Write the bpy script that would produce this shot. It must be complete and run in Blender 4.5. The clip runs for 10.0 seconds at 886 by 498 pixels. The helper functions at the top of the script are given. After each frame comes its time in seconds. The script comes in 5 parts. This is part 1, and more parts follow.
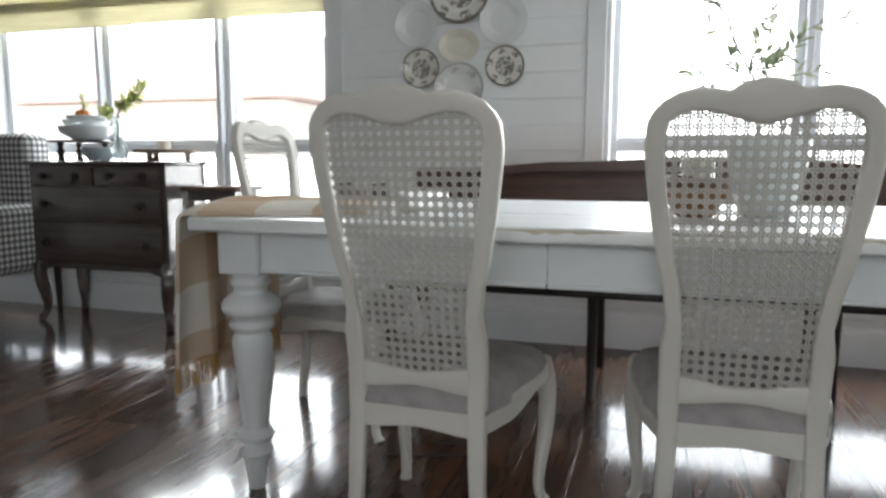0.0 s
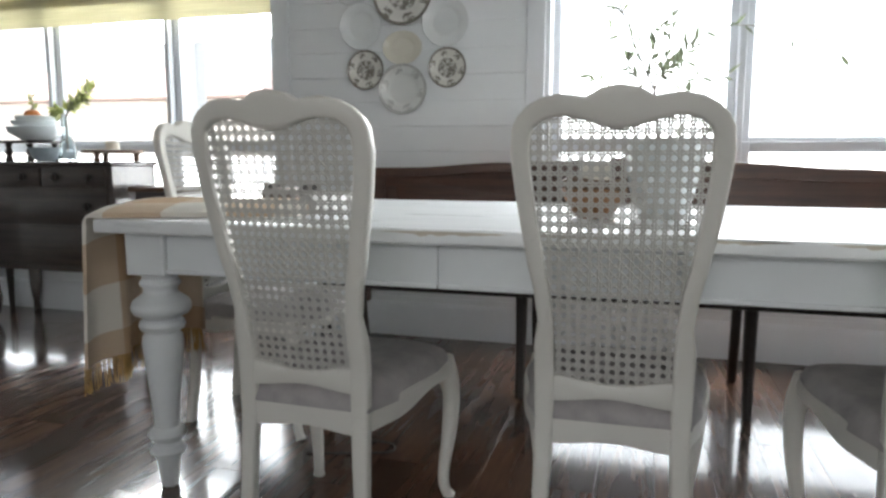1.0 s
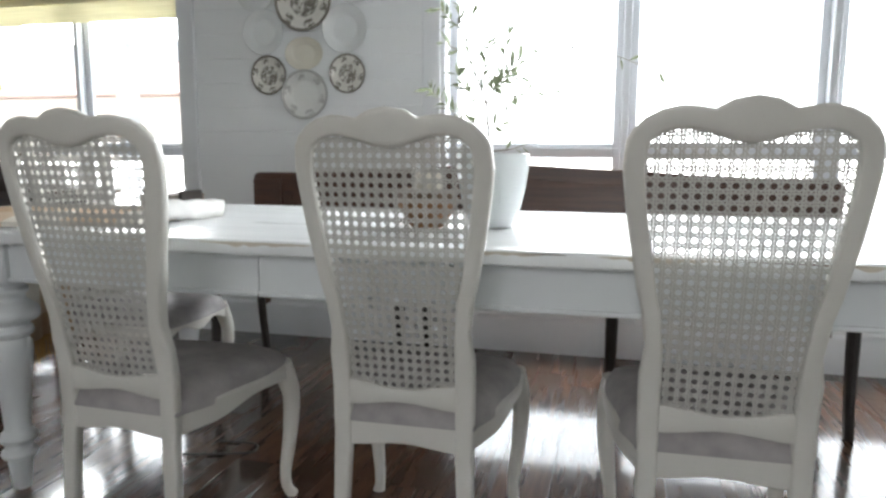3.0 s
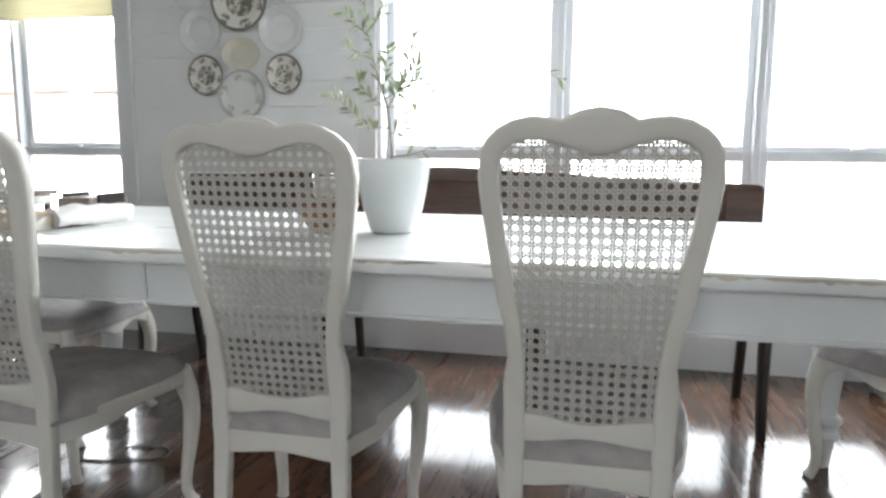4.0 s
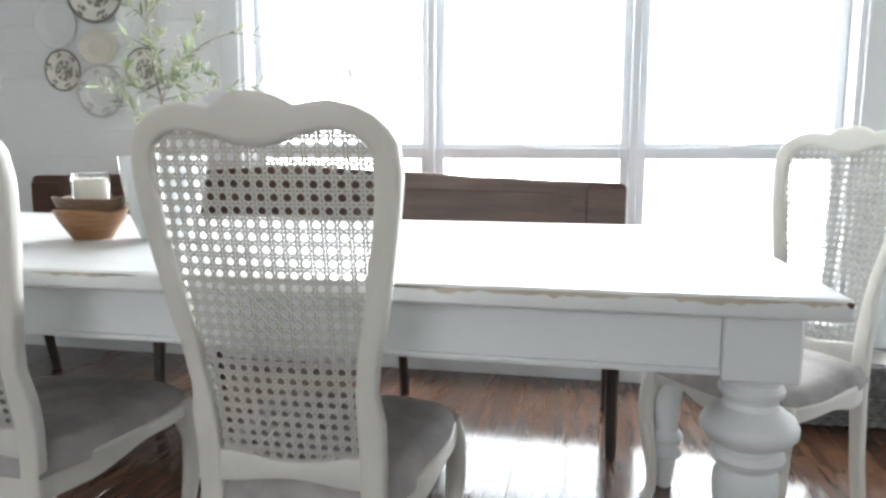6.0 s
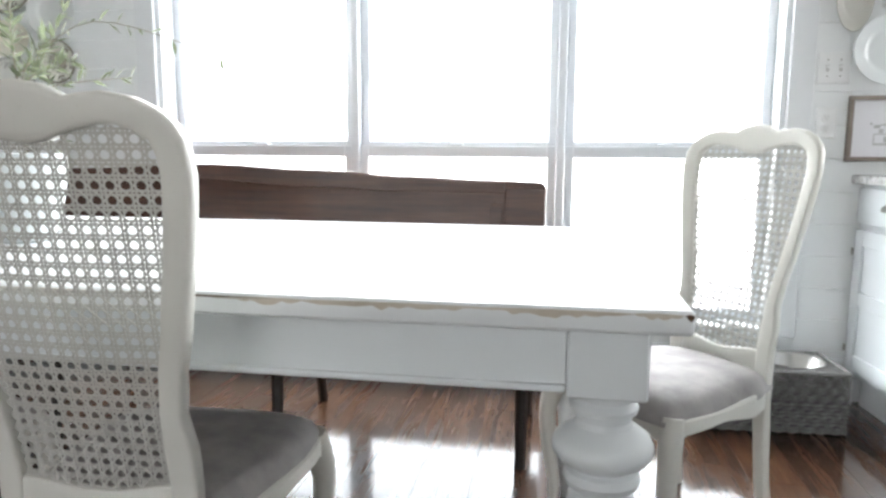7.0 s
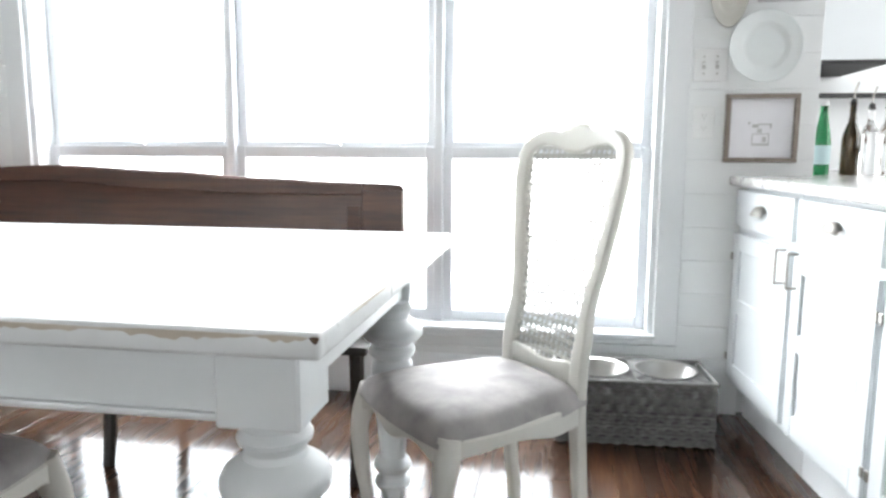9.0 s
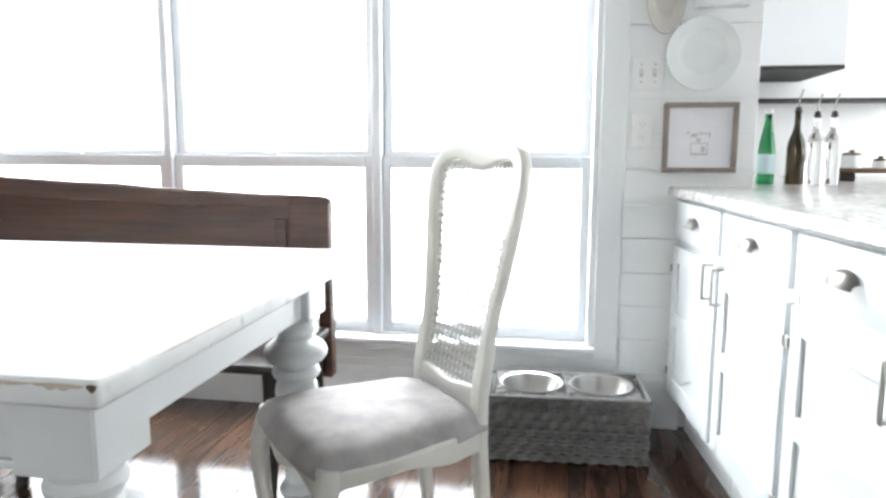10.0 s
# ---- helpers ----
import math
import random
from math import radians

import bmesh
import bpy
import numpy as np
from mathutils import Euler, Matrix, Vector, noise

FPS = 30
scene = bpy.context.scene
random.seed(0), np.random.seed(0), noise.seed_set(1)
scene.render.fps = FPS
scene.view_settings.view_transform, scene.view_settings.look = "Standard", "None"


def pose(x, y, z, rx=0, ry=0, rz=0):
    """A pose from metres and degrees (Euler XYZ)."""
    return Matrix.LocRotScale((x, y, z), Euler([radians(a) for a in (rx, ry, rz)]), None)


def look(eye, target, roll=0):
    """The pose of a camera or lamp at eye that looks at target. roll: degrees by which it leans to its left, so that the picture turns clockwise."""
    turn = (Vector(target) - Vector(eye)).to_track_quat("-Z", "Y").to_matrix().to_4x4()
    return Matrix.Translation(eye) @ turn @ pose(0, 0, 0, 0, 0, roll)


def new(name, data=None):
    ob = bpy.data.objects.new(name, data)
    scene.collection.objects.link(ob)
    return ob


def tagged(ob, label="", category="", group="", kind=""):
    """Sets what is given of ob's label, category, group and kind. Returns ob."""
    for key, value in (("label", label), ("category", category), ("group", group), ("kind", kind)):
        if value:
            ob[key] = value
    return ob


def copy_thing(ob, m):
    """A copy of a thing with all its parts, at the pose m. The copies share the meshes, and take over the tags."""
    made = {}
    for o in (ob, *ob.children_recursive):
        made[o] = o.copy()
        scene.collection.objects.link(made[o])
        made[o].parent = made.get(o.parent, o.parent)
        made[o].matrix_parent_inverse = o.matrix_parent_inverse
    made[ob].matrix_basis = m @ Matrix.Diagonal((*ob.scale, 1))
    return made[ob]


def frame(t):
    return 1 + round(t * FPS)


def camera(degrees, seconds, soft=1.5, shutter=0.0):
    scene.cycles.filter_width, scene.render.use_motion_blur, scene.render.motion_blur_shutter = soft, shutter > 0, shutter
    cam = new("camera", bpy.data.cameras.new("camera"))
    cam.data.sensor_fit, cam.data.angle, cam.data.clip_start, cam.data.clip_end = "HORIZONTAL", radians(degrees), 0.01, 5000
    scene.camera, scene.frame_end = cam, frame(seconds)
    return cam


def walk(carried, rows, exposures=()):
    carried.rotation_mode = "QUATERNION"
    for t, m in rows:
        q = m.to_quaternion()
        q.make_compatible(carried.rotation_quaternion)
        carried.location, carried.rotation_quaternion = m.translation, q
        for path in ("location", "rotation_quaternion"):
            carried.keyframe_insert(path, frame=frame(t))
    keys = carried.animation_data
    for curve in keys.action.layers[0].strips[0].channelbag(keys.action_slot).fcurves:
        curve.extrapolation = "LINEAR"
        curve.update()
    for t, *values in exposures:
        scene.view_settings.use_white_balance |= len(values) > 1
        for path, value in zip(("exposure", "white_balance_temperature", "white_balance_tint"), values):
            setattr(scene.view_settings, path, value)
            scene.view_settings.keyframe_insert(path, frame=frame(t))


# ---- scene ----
cam = camera(64.9, 10.0, soft=2.7)
PATH = [
    (0, (0.651, 0.149, 0.918), (0.073, 2.047, 0.664), 0.1),
    (0.5, (0.769, 0.164, 0.924), (0.204, 2.065, 0.668), 0.1),
    (1, (0.88, 0.181, 0.929), (0.331, 2.087, 0.671), 0.1),
    (1.5, (0.985, 0.191, 0.942), (0.454, 2.102, 0.682), -0.0),
    (2, (1.082, 0.196, 0.95), (0.573, 2.112, 0.69), -0.0),
    (2.5, (1.171, 0.207, 0.956), (0.67, 2.126, 0.694), 0.1),
    (4, (1.498, 0.272, 0.996), (1.058, 2.204, 0.719), 0.4),
    (4.5, (1.606, 0.352, 0.988), (1.179, 2.287, 0.718), 0.3),
    (5, (1.715, 0.426, 0.979), (1.287, 2.361, 0.708), 0.2),
    (5.5, (1.835, 0.496, 0.982), (1.426, 2.435, 0.711), 0.1),
    (6, (1.956, 0.56, 0.985), (1.569, 2.504, 0.712), 0.1),
    (7.5, (2.281, 0.765, 0.986), (1.978, 2.722, 0.706), 0.4),
    (8, (2.397, 0.819, 0.982), (2.11, 2.778, 0.704), 0.4),
    (8.5, (2.517, 0.854, 0.98), (2.227, 2.813, 0.703), 0.2),
    (9, (2.637, 0.89, 0.988), (2.318, 2.845, 0.711), 0.3),
    (9.5, (2.75, 0.938, 1.002), (2.421, 2.891, 0.724), 0.1),
    (10, (2.866, 0.99, 1.029), (2.546, 2.945, 0.749), 0.2),
]
EXPOSURES = [(0, 1.55), (2.5, 1.62), (4.5, 1.91), (6.2, 2.06), (7.5, 2.13), (10, 2.20)]
walk(cam, [(t, look(eye, target, roll)) for t, eye, target, roll in PATH], EXPOSURES)

# world and lights
world = bpy.data.worlds.new("sky")
scene.world = world
world.use_nodes = True
wn, wl = world.node_tree.nodes, world.node_tree.links
sky = wn.new("ShaderNodeTexSky")
sky.sky_type, sky.sun_disc = "NISHITA", False
sky.sun_elevation, sky.sun_rotation = radians(48), radians(241)
sky.air_density, sky.dust_density = 1.0, 3.0
soft_sky = wn.new("ShaderNodeHueSaturation")
soft_sky.inputs["Saturation"].default_value = 0.35
wl.new(sky.outputs[0], soft_sky.inputs["Color"])
wl.new(soft_sky.outputs[0], wn["Background"].inputs["Color"])
wn["Background"].inputs["Strength"].default_value = 0.15


def lamp(name, kind, m, **values):
    data = bpy.data.lights.new(name, kind)
    ob = new(name, data)
    ob.matrix_world = m
    for key, value in values.items():
        setattr(data, key, value)
    return ob


lamp("sun", "SUN", look((-9, -5, 10), (0, 0, 0)), energy=4.0, angle=radians(3), color=(1, 0.97, 0.93))
lamp("window_daylight", "AREA", look((1.69, 3.86, 1.26), (1.69, 0, 1.26)), energy=28, shape="RECTANGLE", size=2.75, size_y=1.98, color=(0.92, 0.97, 1))
lamp("window_daylight", "AREA", look((1.69, 4.75, 2.4), (1.69, 2.2, 0.6)), energy=78, shape="RECTANGLE", size=2.8, size_y=1.1, color=(0.92, 0.97, 1))
lamp("window_daylight", "AREA", look((-2.2, 4.9, 2.3), (-2.2, 2.0, 0.9)), energy=54, shape="RECTANGLE", size=2.6, size_y=1.0, color=(0.92, 0.97, 1))
lamp("window_daylight", "AREA", look((-2.2, 3.80, 0.64), (-2.2, 0, 0.64)), energy=9, shape="RECTANGLE", size=2.2, size_y=0.58, color=(0.92, 0.97, 1))
# unseen fill lamp added at the south end to brighten the chair backs
lamp("window_daylight", "AREA", look((0.8, -2.66, 1.65), (0.8, 0, 1.4)), energy=8.5, shape="RECTANGLE", size=1.9, size_y=1.0, color=(1, 0.975, 0.94))
# added kitchen fill lamp, out of view, with no window behind it
lamp("window_daylight", "AREA", look((5.9, 3.6, 1.7), (4, 3.6, 1.3)), energy=18, shape="RECTANGLE", size=2.2, size_y=1.3)


# materials
class Nodes:
    def __init__(self, name):
        self.m = bpy.data.materials.new(name)
        self.m.use_nodes = True
        self.t = self.m.node_tree
        self.b = self.t.nodes["Principled BSDF"]

    def add(self, kind, **kw):
        n = self.t.nodes.new("ShaderNode" + kind)
        for k, v in kw.items():
            setattr(n, k, v)
        return n

    def link(self, a, b):
        self.t.links.new(a, b)

    def coords(self, scale=(1, 1, 1), source="Object"):
        c, mp = self.add("TexCoord"), self.add("Mapping")
        mp.inputs["Scale"].default_value = scale
        self.link(c.outputs[source], mp.inputs[0])
        return mp.outputs[0]

    def noise(self, vec, scale, detail=4.0, rough=0.6):
        n = self.add("TexNoise")
        n.inputs["Scale"].default_value, n.inputs["Detail"].default_value, n.inputs["Roughness"].default_value = scale, detail, rough
        self.link(vec, n.inputs["Vector"])
        return n.outputs["Fac"]

    def ramp(self, fac, *stops):
        r = self.add("ValToRGB")
        e = r.color_ramp.elements
        while len(e) < len(stops):
            e.new(0.5)
        for k, (p, c) in zip(e, stops):
            k.position = p
            k.color = (*c, 1) if len(c) == 3 else c
        self.link(fac, r.inputs[0])
        return r.outputs[0]

    def mix(self, fac, a, b, mode="MIX"):
        n = self.add("Mix", data_type="RGBA", blend_type=mode)
        for s, v in ((n.inputs["Factor"], fac), (n.inputs["A"], a), (n.inputs["B"], b)):
            if hasattr(v, "is_linked"):
                self.link(v, s)
            else:
                s.default_value = v if isinstance(v, (int, float)) else (*v, 1)
        return n.outputs["Result"]

    def math(self, op, a, b=0.0):
        n = self.add("Math", operation=op)
        for s, v in ((n.inputs[0], a), (n.inputs[1], b)):
            if hasattr(v, "is_linked"):
                self.link(v, s)
            else:
                s.default_value = v
        return n.outputs[0]

    def set(self, color=None, rough=None, metal=0.0, bump=None, strength=0.2, distance=0.002):
        if color is not None:
            if hasattr(color, "is_linked"):
                self.link(color, self.b.inputs["Base Color"])
            else:
                self.b.inputs["Base Color"].default_value = (*color, 1)
        if rough is not None:
            if hasattr(rough, "is_linked"):
                self.link(rough, self.b.inputs["Roughness"])
            else:
                self.b.inputs["Roughness"].default_value = rough
        self.b.inputs["Metallic"].default_value = metal
        if bump is not None:
            n = self.add("Bump")
            n.inputs["Strength"].default_value, n.inputs["Distance"].default_value = strength, distance
            self.link(bump, n.inputs["Height"])
            self.link(n.outputs[0], self.b.inputs["Normal"])
        return self.m


WHITE3 = (1, 1, 1)


def paint(name, c, rough=0.45, var=0.06, wear=None, wear_at=0.72):
    n = Nodes(name)
    v = n.coords()
    big, fine = n.noise(v, 3.0), n.noise(v, 90.0, 3)
    col = n.ramp(big, (0.3, tuple(k * (1 - var) for k in c)), (0.7, c))
    if wear:
        spots = n.noise(n.coords((1, 6, 6)), 4.0, 6, 0.7)
        mask = n.ramp(spots, (wear_at, (0, 0, 0)), (wear_at + 0.05, WHITE3))
        col = n.mix(mask, col, wear)
    return n.set(col, n.ramp(fine, (0.2, (rough - 0.08,) * 3), (0.8, (rough + 0.1,) * 3)), bump=fine, strength=0.08, distance=0.001)


def wood(name, dark, mid, light, grain=(1.2, 22, 22), rough=0.4, per_piece=0.0, strength=0.25, turn=0):
    n = Nodes(name)
    c, mp = n.add("TexCoord"), n.add("Mapping")
    mp.inputs["Scale"].default_value = grain
    n.link(c.outputs["Object"], mp.inputs[0])
    v = mp.outputs[0]
    if per_piece:
        info = n.add("ObjectInfo")
        comb = n.add("CombineXYZ")
        for k in range(3):
            n.link(n.math("MULTIPLY", info.outputs["Random"], 37.0 + 11 * k), comb.inputs[k])
        add = n.add("VectorMath", operation="ADD")
        n.link(v, add.inputs[0])
        n.link(comb.outputs[0], add.inputs[1])
        v = add.outputs[0]
    g, blot = n.noise(v, 2.2, 8, 0.65), n.noise(n.coords(), 5.0, 4)
    col = n.ramp(g, (0.25, dark), (0.5, mid), (0.78, light))
    col = n.mix(n.math("MULTIPLY", blot, 0.35), col, dark)
    if per_piece:
        tone = n.ramp(info.outputs["Random"], (0, (1 - per_piece,) * 3), (1, (1 + per_piece * 0.6,) * 3))
        col = n.mix(1.0, col, tone, "MULTIPLY")
    return n.set(col, n.ramp(g, (0.2, (rough + 0.12,) * 3), (0.8, (rough - 0.08,) * 3)), bump=g, strength=strength, distance=0.002)


def cloth(name, c1, c2, rough=0.9, weave=700, big=5.0):
    n = Nodes(name)
    v = n.coords()
    patch, fine = n.noise(v, big, 5), n.noise(v, weave, 2)
    n.b.inputs["Sheen Weight"].default_value = 0.08
    n.b.inputs["Sheen Roughness"].default_value = 0.4
    return n.set(n.ramp(patch, (0.32, c1), (0.68, c2)), rough, bump=fine, strength=0.25, distance=0.001)


def checks(name, size, light, middle, dark, axes=(0, 1), shift=(0, 0)):
    n = Nodes(name)
    c, sep = n.add("TexCoord"), n.add("SeparateXYZ")
    n.link(c.outputs["UV"], sep.inputs[0])
    bands = []
    for k in range(2):
        p = n.math("ADD", n.math("MULTIPLY", sep.outputs[k], 1 / size), 100 + shift[k])
        bands.append(n.math("GREATER_THAN", n.math("FRACT", p), 0.5))
    s = n.math("MULTIPLY", n.math("ADD", bands[0], bands[1]), 0.5)
    fine = n.noise(n.coords(), 600, 2)
    r = n.ramp(s, (0.0, light), (0.3, middle), (0.75, dark))
    r.node.color_ramp.interpolation = "CONSTANT"
    col = n.mix(0.12, r, n.ramp(fine, (0.3, (0.3, 0.3, 0.3)), (0.7, (0.8, 0.8, 0.8))))
    return n.set(col, 0.95, bump=fine, strength=0.35, distance=0.001)


def metal(name, c, rough):
    n = Nodes(name)
    f = n.noise(n.coords((1, 1, 30)), 20, 3)
    return n.set(c, n.ramp(f, (0.2, (rough,) * 3), (0.8, (rough + 0.15,) * 3)), 1.0)


def glass(name, c=WHITE3, rough=0.0, ior=1.45):
    n = Nodes(name)
    n.b.inputs["Transmission Weight"].default_value = 1.0
    n.b.inputs["IOR"].default_value = ior
    return n.set(c, rough)


def plain(name, c, rough=0.5, var=0.12, scale=12.0):
    n = Nodes(name)
    f = n.noise(n.coords(), scale, 5)
    return n.set(n.ramp(f, (0.25, tuple(k * (1 - var) for k in c)), (0.75, tuple(min(1, k * (1 + var)) for k in c))), rough, bump=n.noise(n.coords(), scale * 12, 3), strength=0.1)


def transfer(name, ground, ink, inner=0.5):
    """Glazed plate with an inked pattern: leafy rim panels, a scene in the middle and a dark edge."""
    n = Nodes(name)
    v = n.coords()
    sep = n.add("SeparateXYZ")
    n.link(v, sep.inputs[0])
    r = n.math("SQRT", n.math("ADD", n.math("POWER", sep.outputs[0], 2.0), n.math("POWER", sep.outputs[1], 2.0)))
    ang = n.math("ARCTAN2", sep.outputs[1], sep.outputs[0])
    blot = n.noise(v, 8.5, 4, 0.7)
    motif = n.math("GREATER_THAN", blot, 0.49)
    edge = n.math("GREATER_THAN", r, 0.9)
    rim = n.math("MULTIPLY", n.math("GREATER_THAN", n.math("SINE", n.math("MULTIPLY", ang, 6.0)), -0.1), n.math("GREATER_THAN", r, 0.62))
    mid = n.math("LESS_THAN", r, inner)
    mask = n.math("MAXIMUM", edge, n.math("MULTIPLY", motif, n.math("MAXIMUM", mid, n.math("SUBTRACT", n.math("GREATER_THAN", r, 0.62), rim))))
    mask = n.math("MULTIPLY", mask, 0.9)
    return n.set(n.mix(mask, ground, ink), 0.15)


M_CHAIR = paint("chair_paint", (0.70, 0.685, 0.635), 0.32)
M_CANE = paint("painted_cane", (0.54, 0.53, 0.495), 0.55)
M_SEAT = cloth("taupe_velvet", (0.29, 0.275, 0.272), (0.43, 0.402, 0.397), 0.85, big=11.0)
M_TABLE = paint("table_paint", (0.715, 0.74, 0.75), 0.4, wear=(0.45, 0.42, 0.38), wear_at=0.70)
M_TOP = None
M_WALL = paint("shiplap_paint", (0.835, 0.855, 0.865), 0.5, 0.03)
M_GAP = plain("board_back", (0.66, 0.68, 0.70), 0.8)
M_TRIM = paint("trim_paint", (0.78, 0.80, 0.82), 0.35, 0.03)
M_VINYL = paint("window_vinyl", (0.72, 0.745, 0.78), 0.3, 0.02)
# mid-grey, so the unseen ceiling bounces less light down on the seats
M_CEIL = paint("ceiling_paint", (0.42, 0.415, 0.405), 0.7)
M_CAB = paint("cabinet_paint", (0.69, 0.72, 0.74), 0.35, 0.03)
M_FLOOR = wood("floor_planks", (0.020, 0.009, 0.005), (0.055, 0.025, 0.013), (0.115, 0.056, 0.028), (12, 1.0, 12), 0.30, 0.35, 0.035)
coat = M_FLOOR.node_tree.nodes["Principled BSDF"].inputs
coat["Coat Weight"].default_value = 1.0
coat["Specular IOR Level"].default_value = 0.05
coat["Coat Roughness"].default_value = 0.11
coat["Coat IOR"].default_value = 1.62
M_BENCH = wood("bench_wood", (0.030, 0.013, 0.008), (0.075, 0.030, 0.017), (0.13, 0.055, 0.03), (1.0, 16, 16), 0.35)
M_BLACK = wood("bench_leg_wood", (0.008, 0.006, 0.005), (0.02, 0.014, 0.011), (0.035, 0.024, 0.018), (16, 16, 1.0), 0.35)
M_CHEST = wood("chest_wood", (0.016, 0.010, 0.007), (0.04, 0.025, 0.018), (0.07, 0.045, 0.032), (1.0, 16, 16), 0.4)
polish = M_CHEST.node_tree.nodes["Principled BSDF"].inputs
polish["Coat Weight"].default_value = 1.0
polish["Coat Roughness"].default_value = 0.1
polish["Coat IOR"].default_value = 1.6
M_RUSTIC = wood("rustic_wood", (0.05, 0.028, 0.015), (0.12, 0.065, 0.035), (0.2, 0.12, 0.07), (2, 14, 14), 0.5)
M_BOWL = wood("bowl_wood", (0.17, 0.075, 0.03), (0.34, 0.17, 0.075), (0.46, 0.26, 0.13), (4, 4, 18), 0.45)
M_BOWLD = wood("dark_bowl_wood", (0.10, 0.06, 0.035), (0.2, 0.125, 0.08), (0.3, 0.2, 0.13), (4, 4, 18), 0.5)
M_CERAMIC = paint("white_glaze", (0.77, 0.81, 0.82), 0.12, 0.03)
M_PLATE = paint("plate_glaze", (0.73, 0.75, 0.75), 0.12, 0.03)
M_CREAM = paint("cream_glaze", (0.70, 0.67, 0.58), 0.14, 0.04)
M_GREYGLAZE = paint("greige_glaze", (0.55, 0.54, 0.50), 0.3, 0.04)
M_INK = transfer("brown_transferware", (0.72, 0.71, 0.66), (0.17, 0.15, 0.125))
M_INK2 = transfer("grey_transferware", (0.72, 0.73, 0.71), (0.45, 0.45, 0.44), 0.0)
M_STEEL = metal("brushed_steel", (0.40, 0.39, 0.375), 0.25)
M_NICKEL = metal("nickel", (0.36, 0.345, 0.325), 0.3)
M_GLASS = glass("clear_glass")
M_BLUEGLASS = glass("pale_blue_glass", (0.9, 0.965, 0.975))
M_GREEN = glass("green_glass", (0.025, 0.22, 0.08), 0.05)
M_AMBER = glass("dark_bottle_glass", (0.045, 0.03, 0.012), 0.05)
M_SOIL = plain("soil", (0.05, 0.035, 0.025), 0.95, 0.5, 60)
M_BARK = plain("bark", (0.30, 0.27, 0.22), 0.9, 0.4, 40)


def leafy(name, c):
    n = Nodes(name)
    info = n.add("ObjectInfo")
    col = n.ramp(info.outputs["Random"], (0, tuple(k * 0.4 for k in c)), (1, tuple(k * 1.5 for k in c)))
    n.set(col, 0.45)
    tl, mx = n.add("BsdfTranslucent"), n.add("MixShader")
    n.link(n.mix(0.3, col, (0.40, 0.45, 0.27)), tl.inputs[0])
    mx.inputs[0].default_value = 0.45
    n.link(n.b.outputs[0], mx.inputs[1])
    n.link(tl.outputs[0], mx.inputs[2])
    n.link(mx.outputs[0], n.t.nodes["Material Output"].inputs[0])
    return n.m


M_LEAF = leafy("olive_leaf", (0.22, 0.255, 0.165))
M_LEAF2 = leafy("yellow_green_leaf", (0.36, 0.39, 0.13))
M_WAX = plain("candle_wax", (0.85, 0.81, 0.72), 0.5, 0.04)
M_PUMPKIN = plain("pumpkin_skin", (0.50, 0.17, 0.04), 0.5, 0.25, 30)
M_WORN = wood("worn_edge_wood", (0.40, 0.35, 0.28), (0.56, 0.50, 0.42), (0.66, 0.62, 0.55), (3, 16, 16), 0.6)
M_RATTAN = None
M_PLASTIC = plain("switch_plastic", (0.83, 0.84, 0.845), 0.35, 0.03)
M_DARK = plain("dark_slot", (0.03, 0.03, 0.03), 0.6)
M_LABEL = plain("paper_label", (0.55, 0.72, 0.74), 0.6, 0.06)
M_PAPER = plain("print_paper", (0.79, 0.79, 0.83), 0.7, 0.03)
M_GREYINK = plain("grey_ink", (0.5, 0.5, 0.51), 0.8)
M_SLOT = plain("socket_slot", (0.55, 0.545, 0.54), 0.6)
M_FRAMEWOOD = wood("grey_frame_wood", (0.16, 0.13, 0.11), (0.27, 0.23, 0.2), (0.36, 0.32, 0.28), (10, 10, 10), 0.6)
M_FRINGE = plain("mustard_fringe", (0.42, 0.26, 0.08), 0.95, 0.25, 90)
M_THROW = checks("throw_checks", 0.27, (0.72, 0.68, 0.60), (0.56, 0.42, 0.28), (0.47, 0.30, 0.155))
M_GINGHAM = checks("gingham", 0.036, (0.72, 0.72, 0.70), (0.22, 0.22, 0.23), (0.025, 0.025, 0.028))
M_BLIND = None


